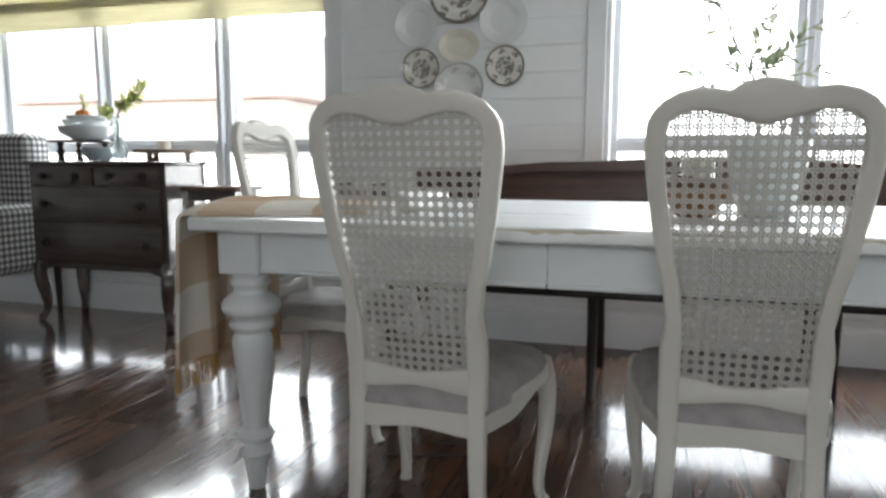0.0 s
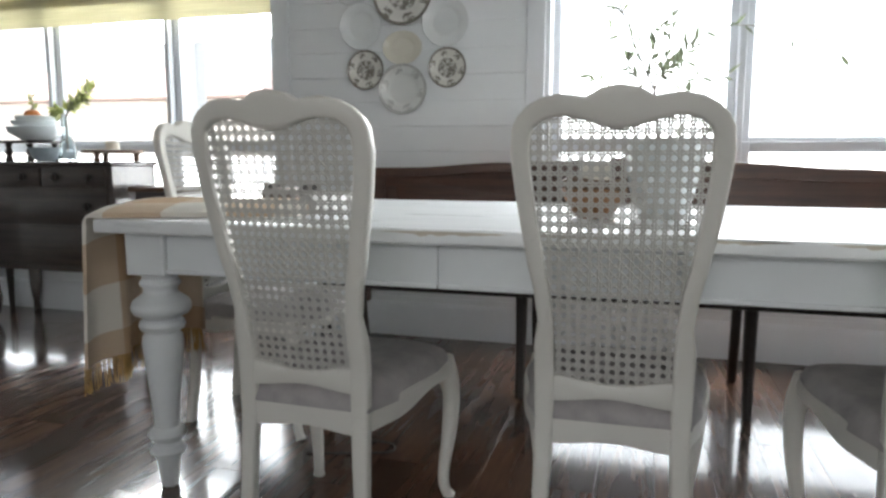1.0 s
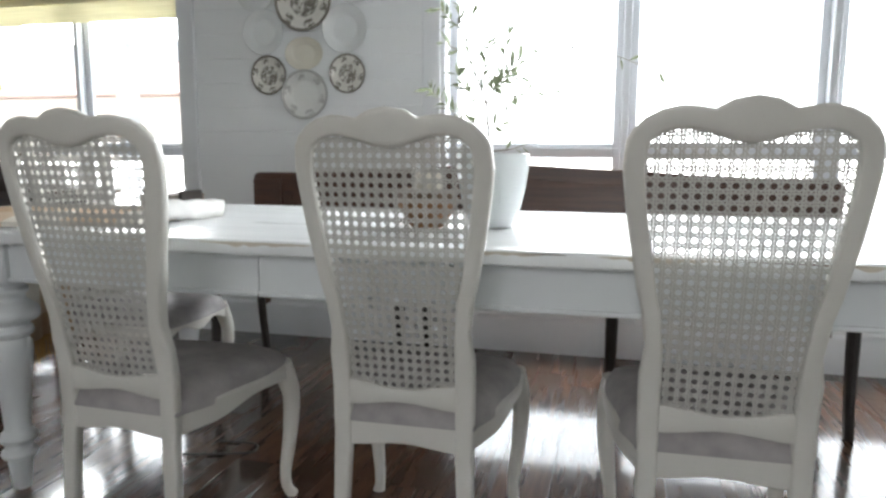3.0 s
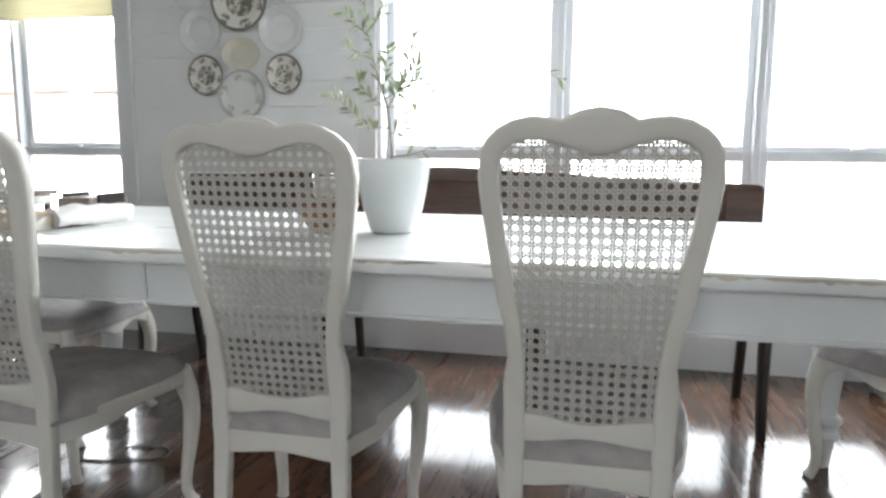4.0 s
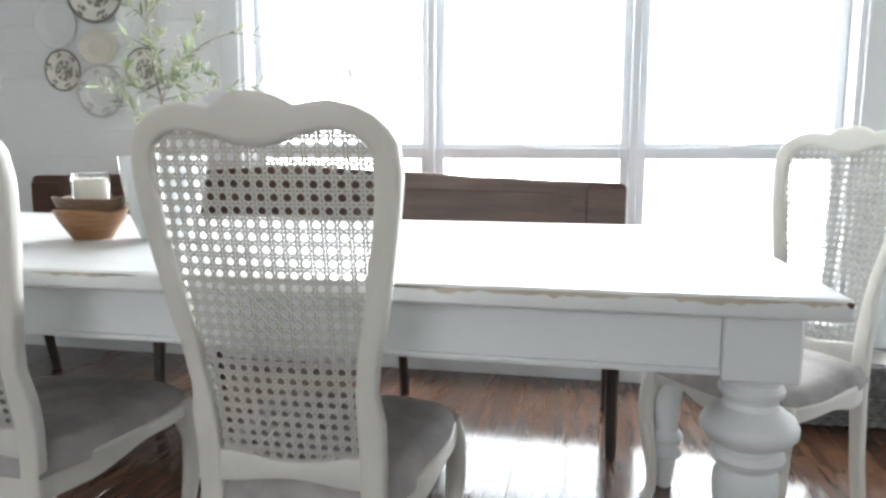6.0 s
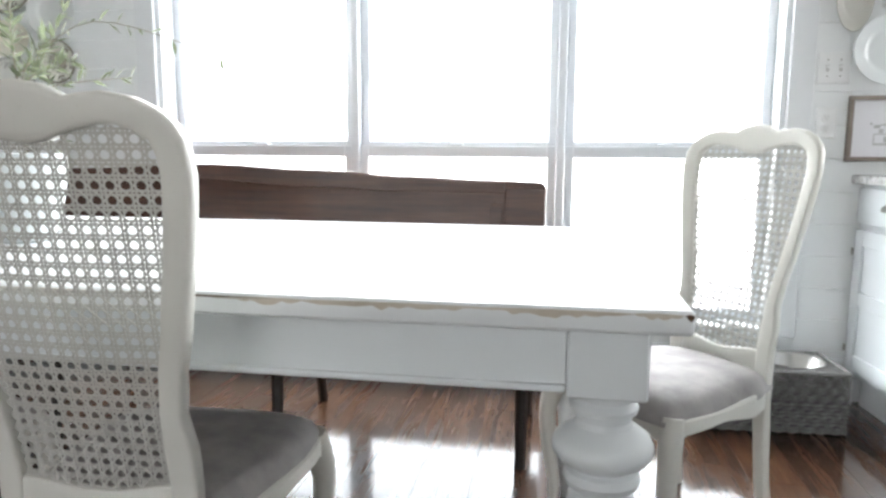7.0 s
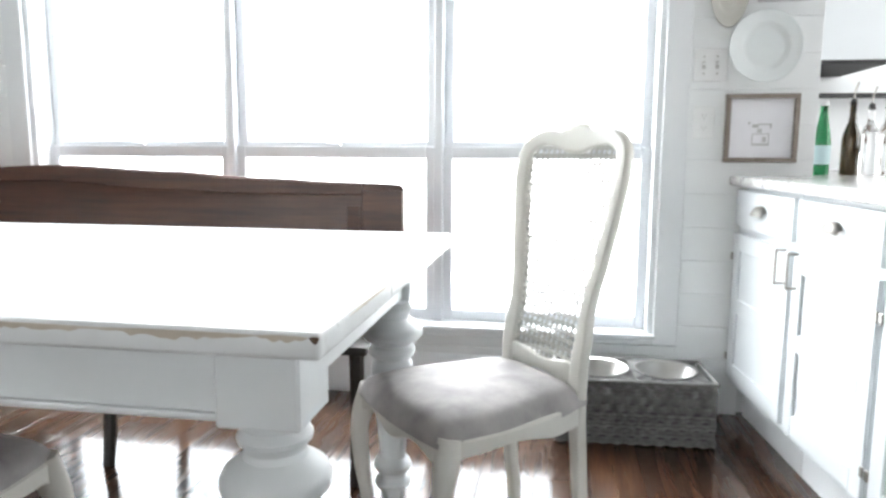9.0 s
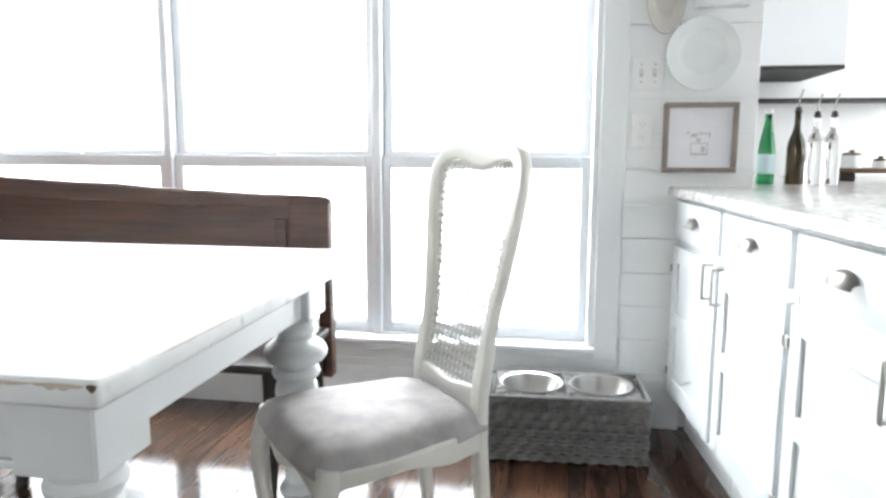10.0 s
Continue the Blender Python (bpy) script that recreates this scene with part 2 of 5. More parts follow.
def special_materials():
    global M_TOP, M_RATTAN, M_BLIND
    n = Nodes("tabletop_paint")
    v = n.coords((1.2, 9, 9))
    streak, fine = n.noise(v, 1.3, 4, 0.55), n.noise(n.coords(), 120, 3)
    col = n.ramp(streak, (0.2, (0.50, 0.49, 0.46)), (0.36, (0.70, 0.715, 0.72)), (0.66, (0.77, 0.785, 0.79)), (0.72, (0.55, 0.5, 0.44)))
    M_TOP = n.set(col, n.ramp(streak, (0.3, (0.36,) * 3), (0.7, (0.26,) * 3)), bump=n.noise(n.coords((1, 10, 10)), 1.2, 1), strength=0.05)
    n = Nodes("grey_rattan")
    f = n.noise(n.coords((1, 1, 1)), 60, 4)
    info = n.add("NewGeometry")
    base = n.ramp(info.outputs["Random Per Island"], (0, (0.06, 0.058, 0.056)), (1, (0.19, 0.187, 0.18)))
    M_RATTAN = n.set(n.mix(0.35, base, n.ramp(f, (0.3, (0.05,) * 3), (0.7, (0.24,) * 3))), 0.7)
    n = Nodes("woven_blind")
    f = n.noise(n.coords((1, 1, 60)), 3, 4)
    n.b.inputs["Transmission Weight"].default_value = 0.0
    col = n.ramp(f, (0.3, (0.60, 0.57, 0.43)), (0.7, (0.80, 0.77, 0.62)))
    M_BLIND = n.set(col, 0.9)
    tl, mx = n.add("BsdfTranslucent"), n.add("MixShader")
    n.link(col, tl.inputs[0])
    mx.inputs[0].default_value = 0.5
    n.link(n.b.outputs[0], mx.inputs[1])
    n.link(tl.outputs[0], mx.inputs[2])
    n.link(mx.outputs[0], n.t.nodes["Material Output"].inputs[0])


special_materials()


# building blocks
def link_mesh(name, bm, material, smooth=None):
    me = bpy.data.meshes.new(name)
    bm.normal_update()
    bm.to_mesh(me)
    bm.free()
    me.materials.append(material)
    if smooth is not None:
        me.polygons.foreach_set("use_smooth", [True] * len(me.polygons))
        me.set_sharp_from_angle(angle=radians(smooth))
    return me


def part(name, bm, material, parent, label="", smooth=35, at=None):
    ob = new(name, link_mesh(name, bm, material, smooth))
    ob.parent = parent
    if at is not None:
        ob.matrix_basis = at
    return tagged(ob, label)


def thing(name, m, label, category, group="", kind=""):
    ob = new(name)
    ob.empty_display_size = 0.1
    ob.matrix_basis = m
    return tagged(ob, label, category, group, kind)


def box(x0, x1, y0, y1, z0, z1, bevel=0.003, bm=None, segments=1):
    tmp = bmesh.new()
    bmesh.ops.create_cube(tmp, size=1)
    for v in tmp.verts:
        v.co = Vector((x0 + (v.co.x + 0.5) * (x1 - x0), y0 + (v.co.y + 0.5) * (y1 - y0), z0 + (v.co.z + 0.5) * (z1 - z0)))
    if bevel:
        bmesh.ops.bevel(tmp, geom=tmp.edges[:], offset=bevel, segments=segments, affect="EDGES", profile=0.5)
    return join(bm, tmp)


def join(bm, tmp):
    if bm is None:
        return tmp
    me = bpy.data.meshes.new("tmp")
    tmp.to_mesh(me)
    tmp.free()
    bm.from_mesh(me)
    bpy.data.meshes.remove(me)
    return bm


def lathe(profile, segs=40, bm=None, at=(0, 0, 0), wave=None):
    """Turned body from (radius, height) pairs; wave(angle, index) may lift the rim."""
    tmp = bmesh.new()
    rings = []
    for i, (r, z) in enumerate(profile):
        if r <= 1e-6:
            rings.append([tmp.verts.new((at[0], at[1], at[2] + z))])
            continue
        ring = []
        for k in range(segs):
            a = 2 * math.pi * k / segs
            dz = wave(a, i) if wave else 0
            ring.append(tmp.verts.new((at[0] + r * math.cos(a), at[1] + r * math.sin(a), at[2] + z + dz)))
        rings.append(ring)
    for a, b in zip(rings, rings[1:]):
        for k in range(segs):
            k2 = (k + 1) % segs
            if len(a) == 1 and len(b) == 1:
                continue
            if len(a) == 1:
                tmp.faces.new((a[0], b[k2], b[k]))
            elif len(b) == 1:
                tmp.faces.new((a[k], a[k2], b[0]))
            else:
                tmp.faces.new((a[k], a[k2], b[k2], b[k]))
    bmesh.ops.recalc_face_normals(tmp, faces=tmp.faces)
    return join(bm, tmp)


def tube(points, radii, segs=10, bm=None, flat=1.0, cap=True):
    """A swept round bar through points with a radius at each."""
    tmp = bmesh.new()
    pts = [Vector(p) for p in points]
    rings = []
    up = Vector((0.12, 0.97, 0.2)).normalized()
    for i, p in enumerate(pts):
        d = (pts[min(i + 1, len(pts) - 1)] - pts[max(i - 1, 0)]).normalized()
        s = d.cross(up)
        if s.length < 1e-3:
            s = d.cross(Vector((1, 0, 0)))
        s.normalize()
        u = s.cross(d).normalized()
        r = radii[i] if isinstance(radii, (list, tuple)) else radii
        rings.append([tmp.verts.new(p + s * r * math.cos(2 * math.pi * k / segs) + u * r * flat * math.sin(2 * math.pi * k / segs)) for k in range(segs)])
    for a, b in zip(rings, rings[1:]):
        for k in range(segs):
            tmp.faces.new((a[k], a[(k + 1) % segs], b[(k + 1) % segs], b[k]))
    if cap:
        tmp.faces.new(rings[0][::-1])
        tmp.faces.new(rings[-1])
    bmesh.ops.recalc_face_normals(tmp, faces=tmp.faces)
    return join(bm, tmp)


def smooth_path(pts, n=6):
    """Catmull-Rom through the points."""
    out = []
    p = [Vector(q) for q in pts]
    for i in range(len(p) - 1):
        a, b, c, d = p[max(i - 1, 0)], p[i], p[i + 1], p[min(i + 2, len(p) - 1)]
        for k in range(n):
            t = k / n
            out.append(0.5 * (2 * b + (c - a) * t + (2 * a - 5 * b + 4 * c - d) * t * t + (3 * b - a - 3 * c + d) * t ** 3))
    out.append(p[-1])
    return out


def curve(x, table):
    """Smooth interpolation in a table of (x, value)."""
    xs = [k for k, _ in table]
    if x <= xs[0]:
        return table[0][1]
    if x >= xs[-1]:
        return table[-1][1]
    for (a, va), (b, vb) in zip(table, table[1:]):
        if x <= b:
            t = (x - a) / (b - a)
            t = t * t * (3 - 2 * t)
            return va + (vb - va) * t


def slab(outline, z0, z1, bevel=0.004, segments=2):
    """Flat plate from a plan outline."""
    tmp = bmesh.new()
    f = tmp.faces.new([tmp.verts.new((x, y, z0)) for x, y in outline])
    r = bmesh.ops.extrude_face_region(tmp, geom=[f])
    for v in r["geom"]:
        if isinstance(v, bmesh.types.BMVert):
            v.co.z = z1
    bmesh.ops.recalc_face_normals(tmp, faces=tmp.faces)
    if bevel:
        bmesh.ops.bevel(tmp, geom=[e for e in tmp.edges if e.calc_face_angle(0) > 0.6], offset=bevel, segments=segments, affect="EDGES", profile=0.5)
    return tmp


def upright(outline, y0, y1, bevel=0.003, segments=1):
    """Plate standing in the xz plane from an outline of (x, z)."""
    tmp = slab([(x, z) for x, z in outline], -y1, -y0, bevel, segments)
    for v in tmp.verts:
        v.co = Vector((v.co.x, -v.co.z, v.co.y))
    bmesh.ops.recalc_face_normals(tmp, faces=tmp.faces)
    return tmp


I4 = Matrix.Identity(4)

# ---------------- the setting ----------------
WALL_Y, CEIL = 3.6, 2.5
floor = thing("floor", I4, "dark brown hand-scraped wooden plank floor", "floor", kind="structure")
part("subfloor", box(-5.0, 6.2, -2.7, 6.2, -0.06, -0.012, 0), M_DARK, floor)
ceiling = tagged(new("ceiling", link_mesh("ceiling", box(-5.0, 6.2, -2.7, 6.2, CEIL, CEIL + 0.1, 0), M_CEIL)), "plain mid-grey ceiling out of view, darkened to cut bounced light", "ceiling", kind="structure")
ground = tagged(new("ground", link_mesh("ground", box(-300, 300, 3.78, 600, -0.5, -0.35, 0), plain("pale_paving", (0.62, 0.61, 0.57), 0.9, 0.1, 2))), "pale sunlit paving outside the windows", "ground", kind="structure")

W1 = (0.395, 3.02)          # openings
W2 = (-3.40, -1.03)
SILL, HEAD = 0.297, 2.2
wall_n = thing("wall_north", I4, "white painted horizontal shiplap wall", "wall", kind="structure")
core = bmesh.new()
for x0, x1, z0, z1 in ((-5.0, W2[0], 0, CEIL), (W2[1], W1[0], 0, CEIL), (W1[1], 3.545, 0, CEIL), (W2[0], W2[1], 0, SILL - 0.03), (W2[0], W2[1], HEAD, CEIL), (W1[0], W1[1], 0, SILL - 0.03), (W1[0], W1[1], HEAD, CEIL)):
    box(x0, x1, WALL_Y + 0.012, WALL_Y + 0.16, z0, z1, 0, core)
part("wall_core", core, M_GAP, wall_n)
for name, b in (("wall_west", (-5.1, -5.0, -2.7, 3.76, 0, CEIL)), ("wall_east", (6.2, 6.3, -2.7, 6.3, 0, CEIL)), ("wall_kitchen", (3.40, 6.3, 5.05, 5.2, 0, CEIL)), ("wall_return", (3.40, 3.542, 3.765, 5.045, 0, CEIL))):
    tagged(new(name, link_mesh(name, box(*b, 0), M_WALL)), "plain white painted wall", "wall", kind="structure")
# unseen wall; its wide opening is made up to admit fill light
south = bmesh.new()
for b in ((-5.1, -0.2, 0, CEIL), (1.8, 6.3, 0, CEIL), (-0.2, 1.8, 0, 1.1), (-0.2, 1.8, 2.2, CEIL)):
    box(b[0], b[1], -2.8, -2.7, b[2], b[3], 0, south)
tagged(new("wall_south", link_mesh("wall_south", south, M_WALL)), "plain white painted wall out of view, wide opening added for fill light", "wall", kind="structure")

PITCH, PHASE = 0.126, 0.964
rows_z = [PHASE + (k - 8) * PITCH for k in range(24)]
for x0, x1, z0, z1 in ((-5.0, -3.48, 0.17, CEIL), (-0.95, 0.31, 0.17, CEIL), (3.098, 3.545, 0.17, CEIL), (-3.48, -0.95, 0.17, 0.25), (0.31, 3.098, 0.17, 0.25)):
    for z in rows_z:
        a, b = max(z + 0.0006, z0), min(z + PITCH - 0.0006, z1)
        if b - a > 0.02:
            part("board", box(x0, x1, WALL_Y + random.uniform(-0.001, 0.001), WALL_Y + 0.0125, a, b, 0.0012), M_WALL, wall_n)

bb = bmesh.new()
prof = [(0, 0), (0.018, 0), (0.018, 0.125), (0.013, 0.14), (0.013, 0.155), (0.006, 0.172), (0, 0.178)]
for x0, x1 in ((-5.0, 3.33),):
    ring = [[bb.verts.new((x, WALL_Y - 0.001 - d, z)) for d, z in prof] for x in (x0, x1)]
    for k in range(len(prof) - 1):
        bb.faces.new((ring[0][k], ring[1][k], ring[1][k + 1], ring[0][k + 1]))
    bmesh.ops.recalc_face_normals(bb, faces=bb.faces)
tagged(new("baseboard", link_mesh("baseboard", bb, M_TRIM, 30)), "tall white moulded baseboard", "baseboard", kind="structure")


def sash_frame(x0, x1, z0, z1, y0, y1, s, top, bottom):
    bm = box(x0, x0 + s, y0, y1, z0, z1, 0.004)
    box(x1 - s, x1, y0, y1, z0, z1, 0.004, bm)
    box(x0 + s - 0.001, x1 - s + 0.001, y0 + 0.001, y1 - 0.001, z1 - top, z1, 0.004, bm)
    box(x0 + s - 0.001, x1 - s + 0.001, y0 + 0.001, y1 - 0.001, z0, z0 + bottom, 0.004, bm)
    return bm


def window(name, x0, x1, units, label):
    w = thing(name, I4, label, "window", kind="structure")
    c = 0.082
    part("casing", box(x0 - c, x0 + 0.008, WALL_Y - 0.02, WALL_Y - 0.0015, SILL - 0.042, HEAD + 0.08, 0.003), M_TRIM, w)
    part("casing", box(x1 - 0.008, x1 + c, WALL_Y - 0.02, WALL_Y - 0.0015, SILL - 0.042, HEAD + 0.08, 0.003), M_TRIM, w)
    part("casing", box(x0 + 0.008, x1 - 0.008, WALL_Y - 0.019, WALL_Y - 0.0015, HEAD, HEAD + 0.08, 0.003), M_TRIM, w)
    part("window_apron", box(x0 + 0.008, x1 - 0.008, WALL_Y - 0.019, WALL_Y - 0.0015, SILL - 0.042, SILL - 0.022, 0.003), M_TRIM, w)
    part("window_sill", box(x0 + 0.001, x1 - 0.001, WALL_Y - 0.03, WALL_Y + 0.15, SILL - 0.0215, SILL, 0.006, segments=2), M_TRIM, w)
    for side in ((x0, x0 + 0.03), (x1 - 0.03, x1)):
        part("jamb", box(side[0], side[1], WALL_Y - 0.001, WALL_Y + 0.15, SILL + 0.001, HEAD, 0.002), M_TRIM, w)
    part("head_jamb", box(x0 + 0.031, x1 - 0.031, WALL_Y, WALL_Y + 0.15, HEAD - 0.025, HEAD, 0.002), M_TRIM, w)
    for a, b in zip(units, units[1:]):
        part("mullion", box(a[1] + 0.001, b[0] - 0.001, WALL_Y + 0.055, WALL_Y + 0.15, SILL + 0.001, HEAD - 0.026, 0.004), M_VINYL, w)
    for a, b in units:
        lower = part("lower_sash", sash_frame(a, b, SILL + 0.002, 1.009, WALL_Y + 0.075, WALL_Y + 0.105, 0.036, 0.05, 0.044), M_VINYL, w)
        upper = part("upper_sash", sash_frame(a, b, 0.975, HEAD - 0.027, WALL_Y + 0.106, WALL_Y + 0.136, 0.036, 0.04, 0.055), M_VINYL, w)
        for p, z0, z1, y in ((lower, SILL + 0.04, 0.961, WALL_Y + 0.09), (upper, 1.028, HEAD - 0.065, WALL_Y + 0.121)):
            g = part("pane", box(a + 0.03, b - 0.03, y - 0.002, y + 0.002, z0, z1, 0), M_GLASS, p)
            g.visible_shadow = False
        m = (a + b) / 2
        part("sash_lock", box(m - 0.03, m + 0.03, WALL_Y + 0.07, WALL_Y + 0.1, 1.0095, 1.02, 0.004), M_VINYL, lower)
    return w


window("window_1", *W1, [(0.428, 1.266), (1.302, 2.146), (2.184, 2.988)], "wide white triple sash window, daylight outside")
window("window_2", *W2, [(-3.368, -2.613), (-2.583, -1.775), (-1.745, -1.062)], "white triple sash window beside the chest")

blind = thing("roman_blind", I4, "beige woven roman blind, half raised", "blind")
part("blind_fabric", box(W2[0] + 0.015, W2[1] - 0.01, WALL_Y + 0.02, WALL_Y + 0.024, 1.80, HEAD - 0.03, 0), M_BLIND, blind)
fold = box(W2[0] + 0.015, W2[1] - 0.01, WALL_Y + 0.006, WALL_Y + 0.01, 1.69, 1.86, 0.001)
part("blind_fold", fold, M_BLIND, blind)

# outside: a porch post and a far house
post = thing("porch_post", pose(-2.95, 5.6, -0.35), "grey painted square porch post", "post")
part("shaft", box(-0.07, 0.07, -0.07, 0.07, 0, 2.75, 0.01), M_TRIM, post)
part("base", box(-0.1, 0.1, -0.1, 0.1, 0, 0.25, 0.01), M_TRIM, post)
house = thing("far_house", pose(-12.5, 13.5, -0.35), "far pale house with a reddish roof", "house")
part("wall", box(-5, 5.5, 0, 5, 0, 2.55, 0.02), plain("pale_render", (0.72, 0.70, 0.67), 0.85, 0.08, 2), house)
bm = bmesh.new()
vs = [bm.verts.new(p) for p in ((-5.5, -0.6, 2.56), (6.0, -0.6, 2.56), (6.0, 5.6, 2.56), (-5.5, 5.6, 2.56), (-3.5, 2.5, 3.6), (4.0, 2.5, 3.6))]
for f in ((0, 1, 5, 4), (1, 2, 5), (2, 3, 4, 5), (3, 0, 4), (3, 2, 1, 0)):
    bm.faces.new([vs[k] for k in f])
part("roof", bm, plain("red_shingle", (0.46, 0.36, 0.34), 0.9, 0.1, 6), house, smooth=None)


# ---------------- dining table ----------------
TX0, TX1, TY0, TY1, TZ = -0.507, 2.36, 1.672, 2.745, 0.770


def turned_leg(h):
    p = [(0.0, 0), (0.024, 0), (0.0265, 0.004), (0.037, 0.085), (0.040, 0.092), (0.050, 0.097), (0.055, 0.107), (0.050, 0.117), (0.041, 0.124), (0.040, 0.134),
         (0.052, 0.143), (0.058, 0.155), (0.052, 0.168), (0.040, 0.177), (0.039, 0.19), (0.044, 0.25), (0.053, 0.33), (0.060, 0.39), (0.0625, 0.42), (0.060, 0.438), (0.053, 0.449),
         (0.054, 0.453), (0.065, 0.459), (0.070, 0.470), (0.066, 0.482), (0.056, 0.488), (0.059, 0.493), (0.080, 0.502), (0.090, 0.514), (0.091, 0.526), (0.084, 0.540), (0.066, 0.552),
         (0.054, 0.559), (0.050, 0.568), (0.053, 0.577), (0.060, 0.582), (0.062, 0.590), (0.058, 0.597), (0.052, 0.601), (0.054, 0.607), (0.058, h)]
    return lathe([(r * 0.88, z) for r, z in p], 36)


table = thing("dining_table", I4, "long distressed white-painted farmhouse table with turned legs", "table")
seam = 0.418
top_bm = slab([(TX0, TY0), (TX1, TY0), (TX1, TY1), (TX0, TY1)], 0.7335, TZ, 0.008, 3)
bmesh.ops.bisect_plane(top_bm, geom=top_bm.verts[:] + top_bm.edges[:] + top_bm.faces[:], plane_co=(0.3, 0, 0), plane_no=(1, 0, 0))
part("tabletop", top_bm, M_TOP, table, "white painted planked top with worn edges")
def worn(x0, x1, z, h, y0, y1):
    """A thin ragged strip of bare wood along a painted edge."""
    n = 22
    low, seed = [], random.uniform(0, 50)
    for k in range(n + 1):
        u = k / n
        f = max(0.0, math.sin(math.pi * u)) ** 0.6 * (0.25 + 0.75 * abs(noise.noise(Vector((u * (x1 - x0) * 40, seed, 0)))) * 1.6)
        low.append((x0 + (x1 - x0) * u, z - min(h, h * f) - 0.0002))
    high = [(x, z + 0.0014 * math.sin(math.pi * (x - x0) / (x1 - x0))) for x, _ in reversed(low[1:-1])]
    return upright(low + high, y0, y1, 0)


for x, w, h, mt in ((1.12, 0.10, 0.0018, M_RUSTIC), (1.62, 0.26, 0.0016, M_RUSTIC), (2.352, 0.012, 0.012, M_RUSTIC), (1.93, 0.30, 0.013, M_WORN), (0.75, 0.2, 0.009, M_WORN), (1.36, 0.26, 0.012, M_WORN), (0.45, 0.3, 0.011, M_WORN), (1.72, 0.16, 0.011, M_WORN), (2.17, 0.22, 0.013, M_WORN), (1.04, 0.2, 0.01, M_WORN), (2.31, 0.07, 0.014, M_WORN), (0.1, 0.1, 0.005, M_WORN)):
    part("worn_edge", worn(x - w / 2, x + w / 2, TZ - 0.0058, h, TY0 - 0.0006, TY0 + 0.012), mt, table, "bare wood where the paint has worn")
for y, w in ((1.9, 0.22), (2.3, 0.3), (2.55, 0.12)):
    part("worn_edge", worn(-w / 2, w / 2, 0, 0.004, -0.0006, 0.012), M_WORN, table, "bare wood where the paint has worn", at=pose(TX1, y, TZ - 0.0058, 0, 0, 90))
# unseen brown board, added to keep the floor's reflection of the underside dark
part("underframe", box(-0.32, 2.17, TY0 + 0.10, TY1 - 0.10, 0.720, 0.7327, 0), M_RUSTIC, table, "brown board added under the top to darken floor reflections")
for lx in (-0.3965, 2.249):
    for ly in (TY0 + 0.117, TY1 - 0.117):
        leg = part("leg", turned_leg(0.616), M_TABLE, table, at=pose(lx - (0.03 if lx > 0 and ly > 2 else 0), ly, 0.0))
        part("leg_block", box(-0.0605, 0.0605, -0.0605, 0.0605, 0.615, 0.7330, 0.004), M_TABLE, leg)
for y, s in ((TY0 + 0.083, 1), (TY1 - 0.083, -1)):
    for x0, x1 in ((-0.3355, seam - 0.0015), (seam + 0.0015, 2.188)):
        ap = part("apron", box(x0, x1, y - 0.011, y + 0.011, 0.629, 0.7330, 0.002), M_TABLE, table)
        part("bead", box(x0, x1, y - 0.0165 * s - 0.005, y - 0.0165 * s + 0.0055, 0.622, 0.634, 0.004, segments=2), M_TABLE, ap)
for x in (-0.3965, 2.249):
    part("apron", box(x - 0.011, x + 0.011, TY0 + 0.178, TY1 - 0.178, 0.622, 0.7330, 0.002), M_TABLE, table)


# ---------------- cane-back chairs ----------------
OUT_W = [(0.0, 0.168), (0.2, 0.164), (0.35, 0.163), (0.50, 0.165), (0.56, 0.166), (0.62, 0.157), (0.677, 0.165), (0.785, 0.186), (0.886, 0.203), (0.975, 0.2125), (1.02, 0.2085)]
IN_W = [(0.0, 0.136), (0.2, 0.13), (0.35, 0.122), (0.50, 0.122), (0.56, 0.122), (0.62, 0.124), (0.677, 0.131), (0.785, 0.150), (0.886, 0.166), (0.975, 0.1745), (1.0, 0.172)]
CREST_TOP = [(0.0, 1.099), (0.035, 1.093), (0.064, 1.077), (0.085, 1.081), (0.115, 1.084), (0.150, 1.077), (0.178, 1.062), (0.197, 1.043)]
CREST_LOW = [(0.0, 1.017), (0.03, 1.020), (0.065, 1.034), (0.10, 1.041), (0.125, 1.041), (0.147, 1.035), (0.162, 1.022)]


def back_y(z):
    return curve(z, [(0.0, 0.085), (0.2, 0.108), (0.40, 0.118), (0.50, 0.113), (1.10, 0.0)]) if z < 0.5 else 0.113 * (1.1 - z) / 0.6 * (1 - 0.12 * math.sin((z - 0.5) / 0.6 * math.pi))


def bow(x, z):
    """The back curves forward towards its sides."""
    return 0.5 * x * x * min(max((z - 0.42) / 0.25, 0), 1)


